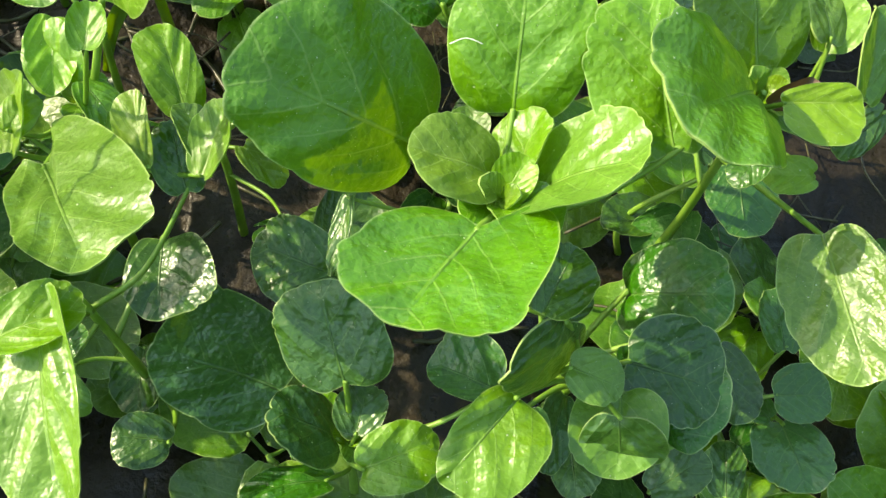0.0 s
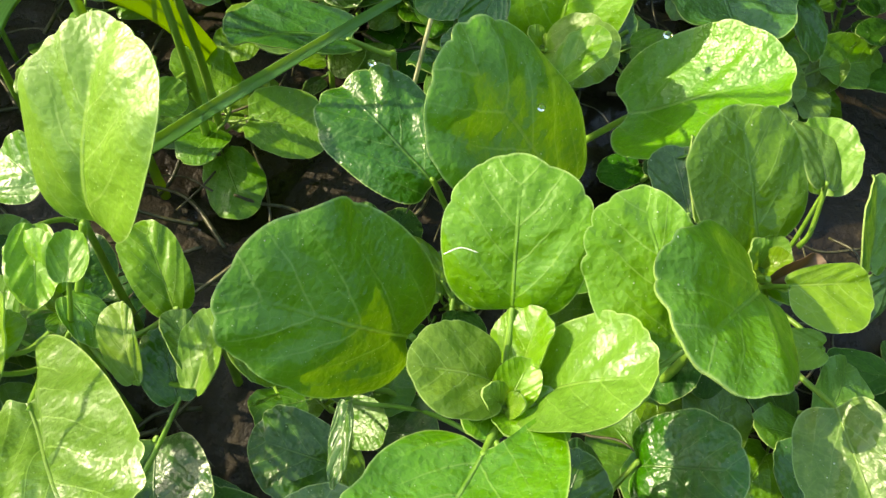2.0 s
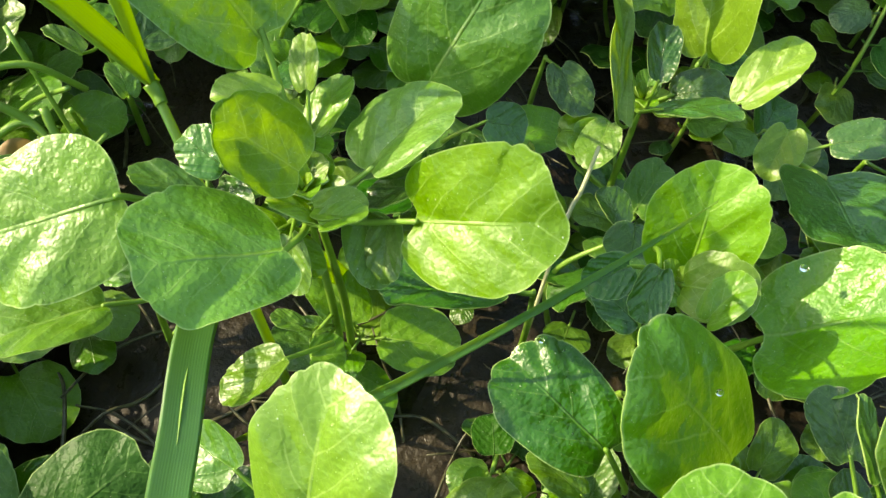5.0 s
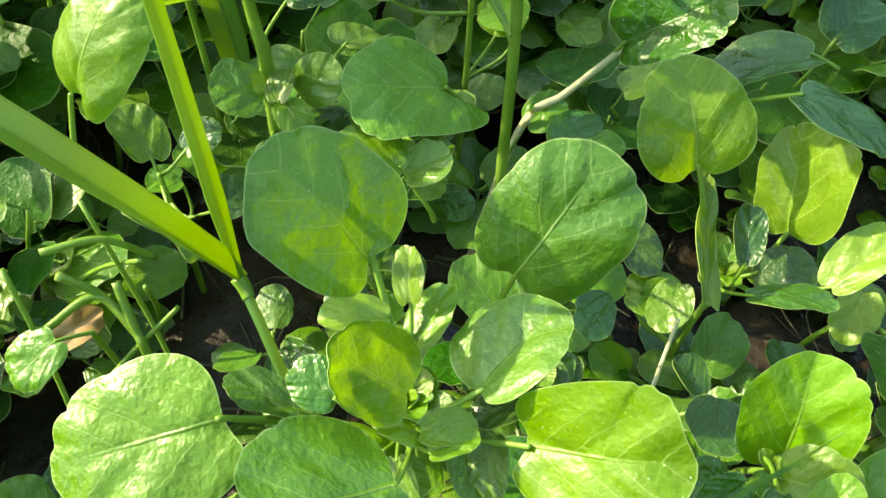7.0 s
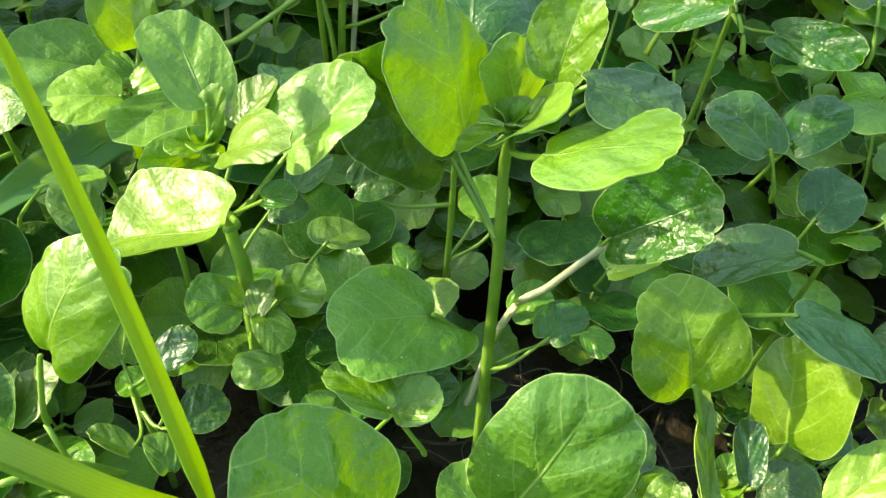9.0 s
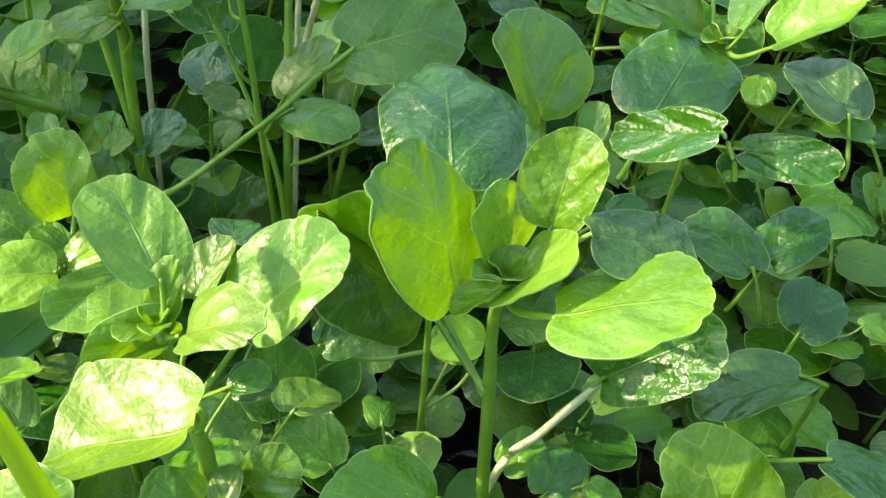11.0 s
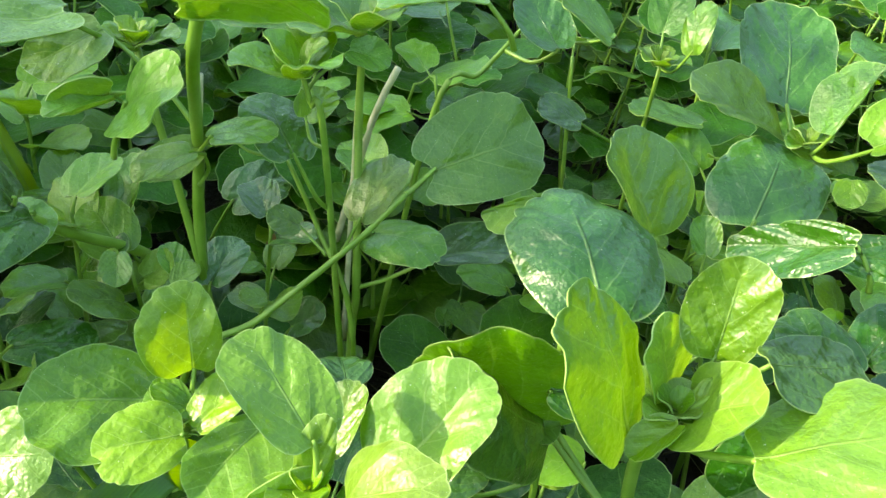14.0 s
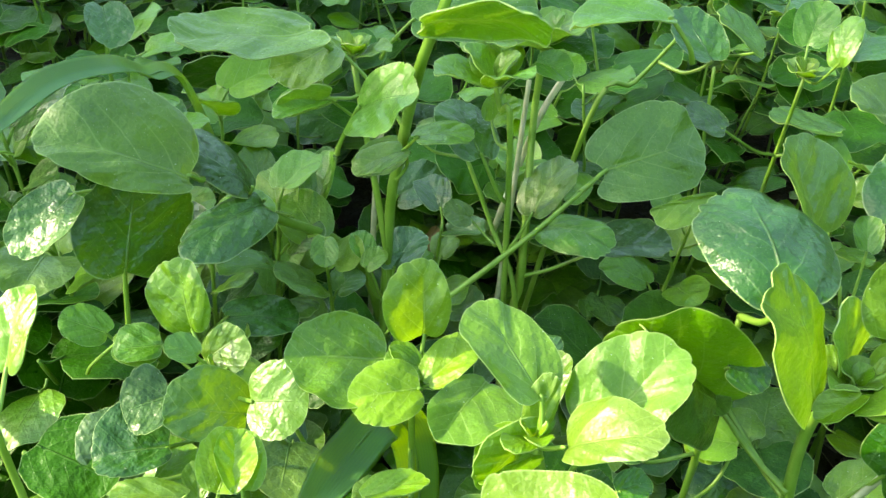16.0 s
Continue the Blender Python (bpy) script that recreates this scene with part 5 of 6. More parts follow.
sprig_11 = Plant("watercress sprig with crinkled round leaves", [(-0.1460, 0.2601, -0.0040), (-0.1460, 0.2581, 0.0352), (-0.1460, 0.2521, 0.0744)], 0.0016, 0.0011)
sprig_11.leaf((-0.1548, 0.2462, 0.0804), (-0.1692, 0.2365, 0.0715), (-0.27, -0.40, 0.87), 0.0187, 0.0011, "m")
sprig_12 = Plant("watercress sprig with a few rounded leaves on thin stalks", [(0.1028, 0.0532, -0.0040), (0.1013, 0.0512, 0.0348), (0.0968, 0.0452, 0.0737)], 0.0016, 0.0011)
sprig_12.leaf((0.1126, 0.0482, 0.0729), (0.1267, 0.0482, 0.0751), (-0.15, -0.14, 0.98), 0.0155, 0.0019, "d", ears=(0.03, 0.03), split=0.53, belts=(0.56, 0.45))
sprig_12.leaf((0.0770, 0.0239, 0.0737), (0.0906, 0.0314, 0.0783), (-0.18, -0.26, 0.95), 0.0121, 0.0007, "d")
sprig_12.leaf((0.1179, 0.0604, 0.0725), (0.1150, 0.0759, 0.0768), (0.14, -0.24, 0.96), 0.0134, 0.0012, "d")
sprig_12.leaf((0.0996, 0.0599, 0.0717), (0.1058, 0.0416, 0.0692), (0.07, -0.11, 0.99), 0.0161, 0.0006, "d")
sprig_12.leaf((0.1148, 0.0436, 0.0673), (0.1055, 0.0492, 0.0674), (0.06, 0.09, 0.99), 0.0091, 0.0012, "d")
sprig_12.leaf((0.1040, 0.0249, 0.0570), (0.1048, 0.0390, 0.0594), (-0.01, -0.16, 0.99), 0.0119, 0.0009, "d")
sprig_13 = Plant("watercress plant with small glossy leaves low in the patch", [(0.1150, 0.2596, -0.0040), (0.1165, 0.2576, 0.0317), (0.1210, 0.2516, 0.0674)], 0.0016, 0.0011)
sprig_13.leaf((0.1288, 0.2356, 0.0733), (0.1249, 0.1960, 0.0847), (0.10, 0.27, 0.96), 0.0459, 0.0051, "d", ears=(0.05, 0.05), split=0.45, belts=(0.41, 0.72))
sprig_13.leaf((0.1230, 0.2572, 0.0719), (0.1127, 0.2418, 0.0622), (-0.39, -0.29, 0.87), 0.0164, 0.0004, "y")
sprig_13.leaf((0.1384, 0.2526, 0.0687), (0.1614, 0.2485, 0.0768), (-0.32, 0.07, 0.94), 0.0193, 0.0008, "d")
sprig_14 = Plant("watercress sprig with crinkled round leaves", [(0.0412, 0.3145, -0.0040), (0.0412, 0.3125, 0.0276), (0.0412, 0.3065, 0.0593)], 0.0016, 0.0011)
sprig_14.leaf((0.0443, 0.2952, 0.0653), (0.0501, 0.2744, 0.0603), (0.13, -0.19, 0.97), 0.0182, 0.0025, "d")
sprig_15 = Plant("watercress sprig with a few rounded leaves on thin stalks", [(0.1649, 0.2610, -0.0040), (0.1634, 0.2590, 0.0266), (0.1589, 0.2530, 0.0572)], 0.0016, 0.0011)
sprig_15.leaf((0.1624, 0.2419, 0.0632), (0.1711, 0.2140, 0.0565), (0.39, -0.10, 0.92), 0.0213, 0.0029, "d")
sprig_16 = Plant("watercress plant with small glossy leaves low in the patch", [(0.0394, 0.1415, -0.0040), (0.0409, 0.1395, 0.0080), (0.0454, 0.1335, 0.0200)], 0.0016, 0.0011)
sprig_16.leaf((0.0367, 0.1416, 0.0242), (0.0201, 0.1571, 0.0276), (0.36, 0.18, 0.92), 0.0163, 0.0014, "m")
sun_rosette.leaf((-0.0930, 0.3279, 0.1698), (-0.1110, 0.3244, 0.1665), (-0.12, -0.28, 0.95), 0.0162, 0.0019, "y", ears=(0.00, 0.00), split=0.31, belts=(0.65, 0.38))
blue_leaf_plant.leaf((0.0112, 0.3739, 0.0999), (-0.0060, 0.3829, 0.0983), (-0.22, -0.26, 0.94), 0.0195, 0.0023, "y", ears=(0.00, 0.00), split=0.54, belts=(0.51, 0.51))
bank_rosette.leaf((-0.1980, 0.4200, 0.1426), (-0.2136, 0.4190, 0.1434), (0.07, -0.36, 0.93), 0.0154, 0.0019, "m", ears=(0.00, 0.00), split=0.42, belts=(0.49, 0.51))
bank_rosette.leaf((-0.1949, 0.3786, 0.1362), (-0.2179, 0.3772, 0.1376), (0.08, -0.32, 0.94), 0.0263, 0.0032, "d", ears=(0.03, 0.03), split=0.35, belts=(0.59, 0.48))
sprig_2.leaf((-0.1787, 0.3417, 0.1552), (-0.1724, 0.3587, 0.1606), (0.03, -0.31, 0.95), 0.0171, 0.0021, "y", ears=(0.00, 0.00), split=0.51, belts=(0.61, 0.47))
pale_top_plant.leaf((-0.1303, 0.4792, 0.2036), (-0.1524, 0.4745, 0.2004), (-0.03, -0.47, 0.88), 0.0122, 0.0015, "m", ears=(0.00, 0.00), split=0.28, belts=(0.59, 0.30))
tall_shade_plant.leaf((-0.1054, 0.4605, 0.1926), (-0.1255, 0.4534, 0.1875), (-0.07, -0.44, 0.90), 0.0153, 0.0018, "m", ears=(0.00, 0.00), split=0.59, belts=(0.54, 0.44))
bare_stalk_plant.leaf((-0.0932, 0.4969, 0.1773), (-0.0701, 0.4911, 0.1774), (-0.11, -0.44, 0.89), 0.0131, 0.0016, "m", ears=(0.00, 0.00), split=0.56, belts=(0.44, 0.56))
bank_plant.leaf((-0.1378, 0.5048, 0.1397), (-0.1257, 0.5300, 0.1524), (-0.04, -0.43, 0.90), 0.0130, 0.0016, "m", ears=(0.00, 0.00), split=0.59, belts=(0.48, 0.71))
long_stalk_plant.leaf((0.0091, 0.4261, 0.1809), (-0.0171, 0.4280, 0.1746), (-0.24, -0.37, 0.90), 0.0126, 0.0015, "m", ears=(0.00, 0.00), split=0.86, belts=(0.60, 0.39))
far_rosette.leaf((0.1032, 0.3977, 0.1930), (0.1003, 0.3875, 0.1884), (-0.36, -0.30, 0.88), 0.0113, 0.0014, "m", ears=(0.01, 0.01), split=0.57, belts=(0.47, 0.45))
sun_rosette.leaf((-0.0770, 0.2992, 0.1067), (-0.0925, 0.2974, 0.1068), (0.04, -0.27, 0.96), 0.0131, 0.0016, "m", ears=(0.00, 0.00), split=0.55, belts=(0.52, 0.43))
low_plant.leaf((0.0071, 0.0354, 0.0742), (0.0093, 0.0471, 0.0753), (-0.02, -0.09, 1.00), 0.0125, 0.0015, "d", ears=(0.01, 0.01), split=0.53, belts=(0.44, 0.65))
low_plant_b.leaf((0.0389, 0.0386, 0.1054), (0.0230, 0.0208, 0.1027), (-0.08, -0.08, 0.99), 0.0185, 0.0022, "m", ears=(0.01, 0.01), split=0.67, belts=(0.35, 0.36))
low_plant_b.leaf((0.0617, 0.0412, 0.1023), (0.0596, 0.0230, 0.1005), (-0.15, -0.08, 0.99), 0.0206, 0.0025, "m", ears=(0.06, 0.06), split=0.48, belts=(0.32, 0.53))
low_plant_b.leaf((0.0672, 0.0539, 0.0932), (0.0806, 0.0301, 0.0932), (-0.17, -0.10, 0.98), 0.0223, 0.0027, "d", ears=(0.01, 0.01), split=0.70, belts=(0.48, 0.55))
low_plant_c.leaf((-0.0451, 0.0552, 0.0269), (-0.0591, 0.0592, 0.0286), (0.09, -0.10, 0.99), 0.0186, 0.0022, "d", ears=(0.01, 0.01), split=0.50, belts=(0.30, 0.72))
fore_rosette.leaf((0.0405, 0.0514, 0.1200), (0.0473, 0.0648, 0.1230), (-0.12, -0.16, 0.98), 0.0123, 0.0015, "d", ears=(0.01, 0.01), split=0.42, belts=(0.53, 0.53))
side_rosette.leaf((0.1246, 0.1326, 0.1029), (0.1290, 0.1531, 0.1088), (-0.25, -0.22, 0.94), 0.0152, 0.0018, "y", ears=(0.00, 0.00), split=0.45, belts=(0.72, 0.37))
sprig_4.leaf((-0.0645, 0.1193, 0.1086), (-0.0621, 0.1012, 0.1061), (0.11, -0.12, 0.99), 0.0107, 0.0013, "y", ears=(0.01, 0.01), split=0.49, belts=(0.58, 0.42))
long_stalks.leaf((0.0392, 0.1663, 0.1049), (0.0288, 0.1779, 0.1066), (-0.10, -0.24, 0.97), 0.0135, 0.0016, "d", ears=(0.00, 0.00), split=0.48, belts=(0.34, 0.72))
fore_rosette.heart((0.0321, 0.0729, 0.1250), 0.0077, 6)
side_rosette.heart((0.0916, 0.1026, 0.1236), 0.0094, 7)
arch_plant.heart((-0.0471, 0.1962, 0.1318), 0.0094, 6)
small_rosette.heart((0.0599, 0.1887, 0.0894), 0.0060, 4)
mid_rosette.heart((-0.0486, 0.1950, 0.1333), 0.0086, 7)
folded_rosette.heart((0.0590, 0.2501, 0.1003), 0.0069, 5)
tall_plant.heart((-0.0103, 0.3178, 0.1914), 0.0094, 7)
sun_rosette.heart((-0.0943, 0.3295, 0.1759), 0.0069, 5)
sun_rosette_b.heart((-0.1207, 0.3639, 0.1679), 0.0069, 6)
far_rosette.heart((0.0978, 0.4134, 0.2007), 0.0077, 5)
bank_rosette.heart((-0.1777, 0.3966, 0.1510), 0.0060, 5)
slim_stem_plant.heart((-0.0713, 0.4645, 0.2163), 0.0160, 5, "m")
shade_plant.heart((-0.0449, 0.4850, 0.2225), 0.0180, 5, "m")
low_plant.heart((0.0059, 0.0353, 0.0683), 0.0051, 4)
edge_plant.heart((-0.0576, 0.1018, 0.1033), 0.0051, 4)
pale_top_plant.heart((-0.1210, 0.4830, 0.2210), 0.0103, 7)
back_rosette.heart((0.1030, 0.5170, 0.1850), 0.0103, 7)




def leafy_top(label, foot, height, count, size, seed, lean=(0.0, 0.0)):
    """A small plant of the crowd further back: a slim stem with stalked leaves set round its upper half."""
    r = random.Random(seed)
    x, y = foot
    top = (x + lean[0], y + lean[1], height)
    p = Plant(label, [(x, y, -0.004), (x + lean[0] * 0.3, y + lean[1] * 0.3, height * 0.5), top], 0.0014, 0.0010)
    for k in range(count):
        f = 0.45 + 0.55 * (k + 1) / count
        a = 2.4 * k + r.uniform(-0.4, 0.4)
        out = Vector((math.cos(a), math.sin(a), 0))
        root = Vector((x + lean[0] * f, y + lean[1] * f, height * f))
        base = root + out * size * r.uniform(0.25, 0.6) * (1.3 - f) + Vector((0, 0, 0.006))
        s = size * r.uniform(0.7, 1.15)
        tip = base + (out + Vector((0, 0, r.uniform(0.0, 0.8)))).normalized() * s
        p.leaf(base, tip, Vector((r.uniform(-0.5, 0.2), r.uniform(-0.6, 0.0), 1)), s * r.uniform(0.75, 1.0), s * r.uniform(0.0, 0.2), r.choice("mmyd"), around=48, rings=6)
    return p


CROWD = "shaded watercress plant with small pale glossy leaves"
for k, (x, y, h, n_l, size) in enumerate(((-0.158, 0.502, 0.150, 9, 0.024), (-0.152, 0.552, 0.125, 8, 0.026), (-0.186, 0.478, 0.150, 9, 0.024), (-0.128, 0.492, 0.128, 7, 0.022), (-0.205, 0.535, 0.160, 9, 0.028),
                                          (-0.235, 0.490, 0.150, 9, 0.028), (-0.180, 0.600, 0.150, 9, 0.030), (-0.262, 0.560, 0.165, 10, 0.030), (-0.085, 0.505, 0.130, 7, 0.022), (-0.020, 0.545, 0.130, 8, 0.024),
                                          (0.040, 0.500, 0.120, 8, 0.024), (0.135, 0.500, 0.140, 8, 0.026))):
    leafy_top(CROWD, (x, y), h, n_l, size, 300 + k, (0.006 * (-1) ** k, -0.008))

# ---- grass ----
blade("broad flat green grass blade leaning over the cress", [(-0.035, 0.235, 0.0), (-0.052, 0.205, 0.080), (-0.070, 0.172, 0.126), (-0.0740, 0.1290, 0.1340), (-0.0735, 0.1030, 0.1430), (-0.0740, 0.0720, 0.1500)], 0.0088, (0.2, -0.5, 0.8), fold=0.12, tip_share=0.25)
blade("narrow grass blade with a fine straight tip", [(-0.085, 0.175, 0.0), (-0.0655, 0.1584, 0.0604), (-0.0383, 0.1506, 0.0991), (-0.0183, 0.1528, 0.1166), (0.0060, 0.1590, 0.1328), (0.0321, 0.1682, 0.1465), (0.0455, 0.1735, 0.1535)], 0.0046, (0.1, -0.75, 0.65), tip_share=0.8)
shoot = tagged(new("grass_shoot"), "green grass shoot with a jointed stalk and two long blades", "grass")
shoot.location = (-0.060, 0.185, 0.0)
v, f, u = tube([Vector(p) - shoot.location for p in ((-0.060, 0.185, 0.0), (-0.068, 0.196, 0.055), (-0.0762, 0.2097, 0.0899), (-0.0838, 0.2240, 0.1073), (-0.0920, 0.2410, 0.1180))], 0.0018, 0.0014, 9, 8)
link_mesh("stalk", v, f, GRASS, shoot, u)
v, f, u = tube([Vector(p) - shoot.location for p in ((-0.0900, 0.2372, 0.1158), (-0.0912, 0.2395, 0.1171), (-0.0930, 0.2418, 0.1196))], 0.0019, 0.0023, 9, 6)
link_mesh("joint", v, f, STEM, shoot, u, label="pale collar where the blades spring")
blade("broad grass blade with a bright midrib", [(-0.0920, 0.2410, 0.1180), (-0.0985, 0.2310, 0.1480), (-0.1079, 0.2230, 0.1780), (-0.1253, 0.2242, 0.2010), (-0.150, 0.230, 0.222), (-0.185, 0.238, 0.235)], 0.0082, (0.0, -0.9, 0.6), fold=-0.9, tip_share=0.2, parent=shoot)
blade("tall upright grass blade lit through by the sun", [(-0.0920, 0.2410, 0.1180), (-0.0923, 0.2372, 0.1622), (-0.0925, 0.2331, 0.2012), (-0.0926, 0.2289, 0.2350), (-0.0926, 0.2244, 0.2636), (-0.0925, 0.2200, 0.2853), (-0.0922, 0.2140, 0.3050)], 0.0048, (0.36, -0.93, 0.1), fold=-0.55, tip_share=0.85, end=0.12, parent=shoot)
blade("bluish arched grass blade over the far plants", [(-0.262, 0.40, 0.198), (-0.2466, 0.4405, 0.2112), (-0.2403, 0.4600, 0.2114), (-0.2260, 0.4871, 0.2133), (-0.2081, 0.5052, 0.2092), (-0.1995, 0.5231, 0.1973), (-0.1868, 0.5485, 0.1779), (-0.170, 0.57, 0.08), (-0.165, 0.575, 0.0)][::-1], 0.0105, (0.3, -0.3, 0.9), tip_share=0.35)
blade("short broad grass blade low between rosettes", [(-0.105, 0.398, 0.0), (-0.112, 0.390, 0.100), (-0.1249, 0.3770, 0.1372), (-0.1392, 0.3613, 0.1415), (-0.1525, 0.3392, 0.1483), (-0.1657, 0.3107, 0.1546)], 0.0155, (-0.2, -0.7, 0.7), tip_share=0.3)
blade("wide grass blade rising beside the patch", [(0.174, 0.246, 0.0), (0.1697, 0.2423, 0.0494), (0.1664, 0.2391, 0.0744), (0.1618, 0.2343, 0.0980), (0.1567, 0.2294, 0.1224), (0.150, 0.222, 0.150)], 0.0150, (-0.3, -0.8, 0.5), tip_share=0.3)

# ---- undergrowth ----
rng = random.Random(7)
TOPS = [Matrix.Translation(Vector(ob.parent.location)) @ ob.matrix_basis @ Vector((0, ob.dimensions.y * 0.45, 0)) for ob in list(scene.collection.objects) if ob.name.startswith("leaf") and not ob.name.startswith("leaf_stalk") and ob.parent]


def head_room(x, y):
    """How high low growth may stand at a place without pushing through the leaves over it."""
    room = 0.13
    for p in TOPS:
        d = math.hypot(p.x - x, p.y - y)
        if d < 0.045:
            room = min(room, p.z - 0.008 + 0.3 * max(0.0, d - 0.02))
    return max(room, 0.02)


def sprig_leaves(n_leaves, height, size, seed, tones="uuudm"):
    """The plan of a low sprig: its stem's line, and base, tip, normal, width and tone for each of its leaves."""
    r = random.Random(seed)
    line = [Vector((0, 0, 0)), Vector((r.uniform(-1, 1) * 0.012, r.uniform(-1, 1) * 0.012, height * 0.6)), Vector((r.uniform(-1, 1) * 0.02, r.uniform(-1, 1) * 0.02, height))]
    plan = []
    for k in range(n_leaves):
        a = k * 2.4 + r.uniform(-0.4, 0.4)
        f = 0.25 + 0.75 * (k + 1) / n_leaves
        foot = line[0].lerp(line[-1], f)
        s = size * r.uniform(0.6, 1.15)
        out = Vector((math.cos(a), math.sin(a), 0))
        reach = r.uniform(0.15, 0.65) * size * (1.2 - 0.7 * f)
        base = foot + out * reach + Vector((0, 0, r.uniform(-0.004, 0.010)))
        tip = base + (out + Vector((0, 0, r.uniform(-0.3, 0.55)))).normalized() * s
        nrm = Vector((r.uniform(-0.4, 0.3), r.uniform(-0.5, 0.2), 1))
        plan.append((foot, base, tip, nrm, s * r.uniform(0.85, 1.1), s * r.uniform(-0.1, 0.15), r.choice(tones)))
    return line, plan


def leaf_with_stalk(foot, base, tip, nrm, width, rise, seed):
    """Blade and stalk of a small leaf in one mesh, in the space of its plant."""
    length = (tip - base).length
    m = frame_of(base, tip, nrm)
    v, f, u, e = leaf_shape(length, width, rise, 0.05, 0.09, 0.04, seed, 24, 4)
    v = [tuple(m @ Vector(p)) for p in v]
    sv, sf, su = tube([foot, foot.lerp(base, 0.5) - Vector((0, 0, 0.002)), base + (tip - base) * 0.06], 0.0006, 0.0005, 5, 4)
    k = len(v)
    return v + sv, f + [tuple(i + k for i in q) for q in sf], np.concatenate([u, np.tile([[0.5, 0.1]], (len(sv), 1))]), np.concatenate([e, np.zeros(len(sv))])


def sprig(n_leaves, height, size, seed):
    """A low cress sprig: short stem and small round leaves spread round it."""
    line, plan = sprig_leaves(n_leaves, height, size, seed, "udmmm")
    root = tagged(new("watercress_sprig"), "low watercress sprig with small round green leaves", "aquatic plant", "watercress sprigs")
    root.empty_display_size = 0.01
    v, f, u = tube(line, 0.0013, 0.0008, 7, 6)
    link_mesh("stem", v, f, STEM, root, u)
    for k, (foot, base, tip, nrm, w, rise, tone) in enumerate(plan):
        v, f, u, e = leaf_with_stalk(foot, base, tip, nrm, w, rise, seed * 20 + k)
        link_mesh("leaf", v, f, LEAF[tone], root, u, e)
    return root


SHAPES = [(8, 0.045, 0.022), (9, 0.065, 0.019), (7, 0.035, 0.025), (10, 0.090, 0.017), (9, 0.080, 0.021), (9, 0.055, 0.016), (7, 0.025, 0.018), (10, 0.105, 0.020), (9, 0.12, 0.024), (8, 0.07, 0.027), (8, 0.085, 0.034), (8, 0.105, 0.032), (7, 0.06, 0.036)]
KINDS = [sprig(n_l, h, s, 40 + i) for i, (n_l, h, s) in enumerate(SHAPES)]
spots = []
for j in range(42):
    for i in range(26):
        x = -0.46 + 0.038 * i + rng.uniform(-0.016, 0.016) + 0.16 * (j / 42)
        y = -0.10 + 0.034 * j + rng.uniform(-0.015, 0.015)
        if rng.random() < (0.38 if y < 0.36 else 0.15):
            continue
        if -0.075 < x < -0.0 and 0.11 < y < 0.19 and rng.random() < 0.8:
            continue
        room = head_room(x, y)
        if y > 0.56 + 0.1 * rng.random():
            continue
        fits = [k for k, s in enumerate(SHAPES) if s[1] + 0.008 < room] or [6]
        spots.append((x, y, rng.choice([k for k in fits if k > 9] or fits[-6:]) if y > 0.36 and rng.random() < 0.6 else rng.choice([k for k in fits if k < 10][-6:] or [6]), rng.uniform(-8, 8), rng.uniform(-8, 8), rng.uniform(0, 360)))


def near_patch(x, y):
    return -0.26 < x < 0.20 + 0.25 * max(0.0, y - 0.2) and -0.02 < y < 0.62


singles = [s for s in spots if near_patch(s[0], s[1])][:285]
others = [s for s in spots if s not in singles]
used = set()
for x, y, k, rx, ry, rz in singles:
    m = pose(x, y, -0.004, rx, ry, rz)
    if k not in used:
        KINDS[k].matrix_basis = m
        used.add(k)
    else:
        copy_thing(KINDS[k], m)
for k, root in enumerate(KINDS):
    if k not in used:
        root.matrix_basis = pose(0.30 + 0.05 * k, 0.75 + 0.04 * k, -0.004, 0, 0, 40 * k)


def growth(name, label, spots, shapes, seed, scale=1.0):
    """A stretch of cress too thick to count, as one mesh with four leaf tones and stems."""
    vs, fs, us, es, ms = [], [], [], [], []
    cache = {}
    for x, y, k, rx, ry, rz in spots:
        if k not in cache:
            line, plan = sprig_leaves(*shapes[k], seed + k)
            bits = []
            for q, (foot, base, tip, nrm, w, rise, tone) in enumerate(plan):
                bits.append((*leaf_with_stalk(foot, base, tip, nrm, w, rise, seed * 31 + k * 20 + q), "ymdu".index(tone)))
            v, f, u = tube(line, 0.0013, 0.0008, 6, 5)
            bits.append((v, f, np.array(u), np.zeros(len(v)), 4))
            cache[k] = bits
        m = np.array(pose(x, y, -0.004, rx, ry, rz))
        for v, f, u, e, mi in cache[k]:
            p = np.asarray(v) @ m[:3, :3].T + m[:3, 3]
            vs.append(p), us.append(u), es.append(e), ms.extend([mi] * len(f))
            fs.extend([tuple(i + OFFSET[0] for i in q) for q in f])
            OFFSET[0] += len(p)
    ob = link_mesh(name, np.concatenate(vs).tolist(), fs, LEAF["y"], None, np.concatenate(us), np.concatenate(es))
    for mat in (LEAF["m"], LEAF["d"], LEAF["u"], STEM):
        ob.data.materials.append(mat)
    ob.data.polygons.foreach_set("material_index", ms)
    OFFSET[0] = 0
    return tagged(ob, label, "undergrowth", "", "stuff")


OFFSET = [0]
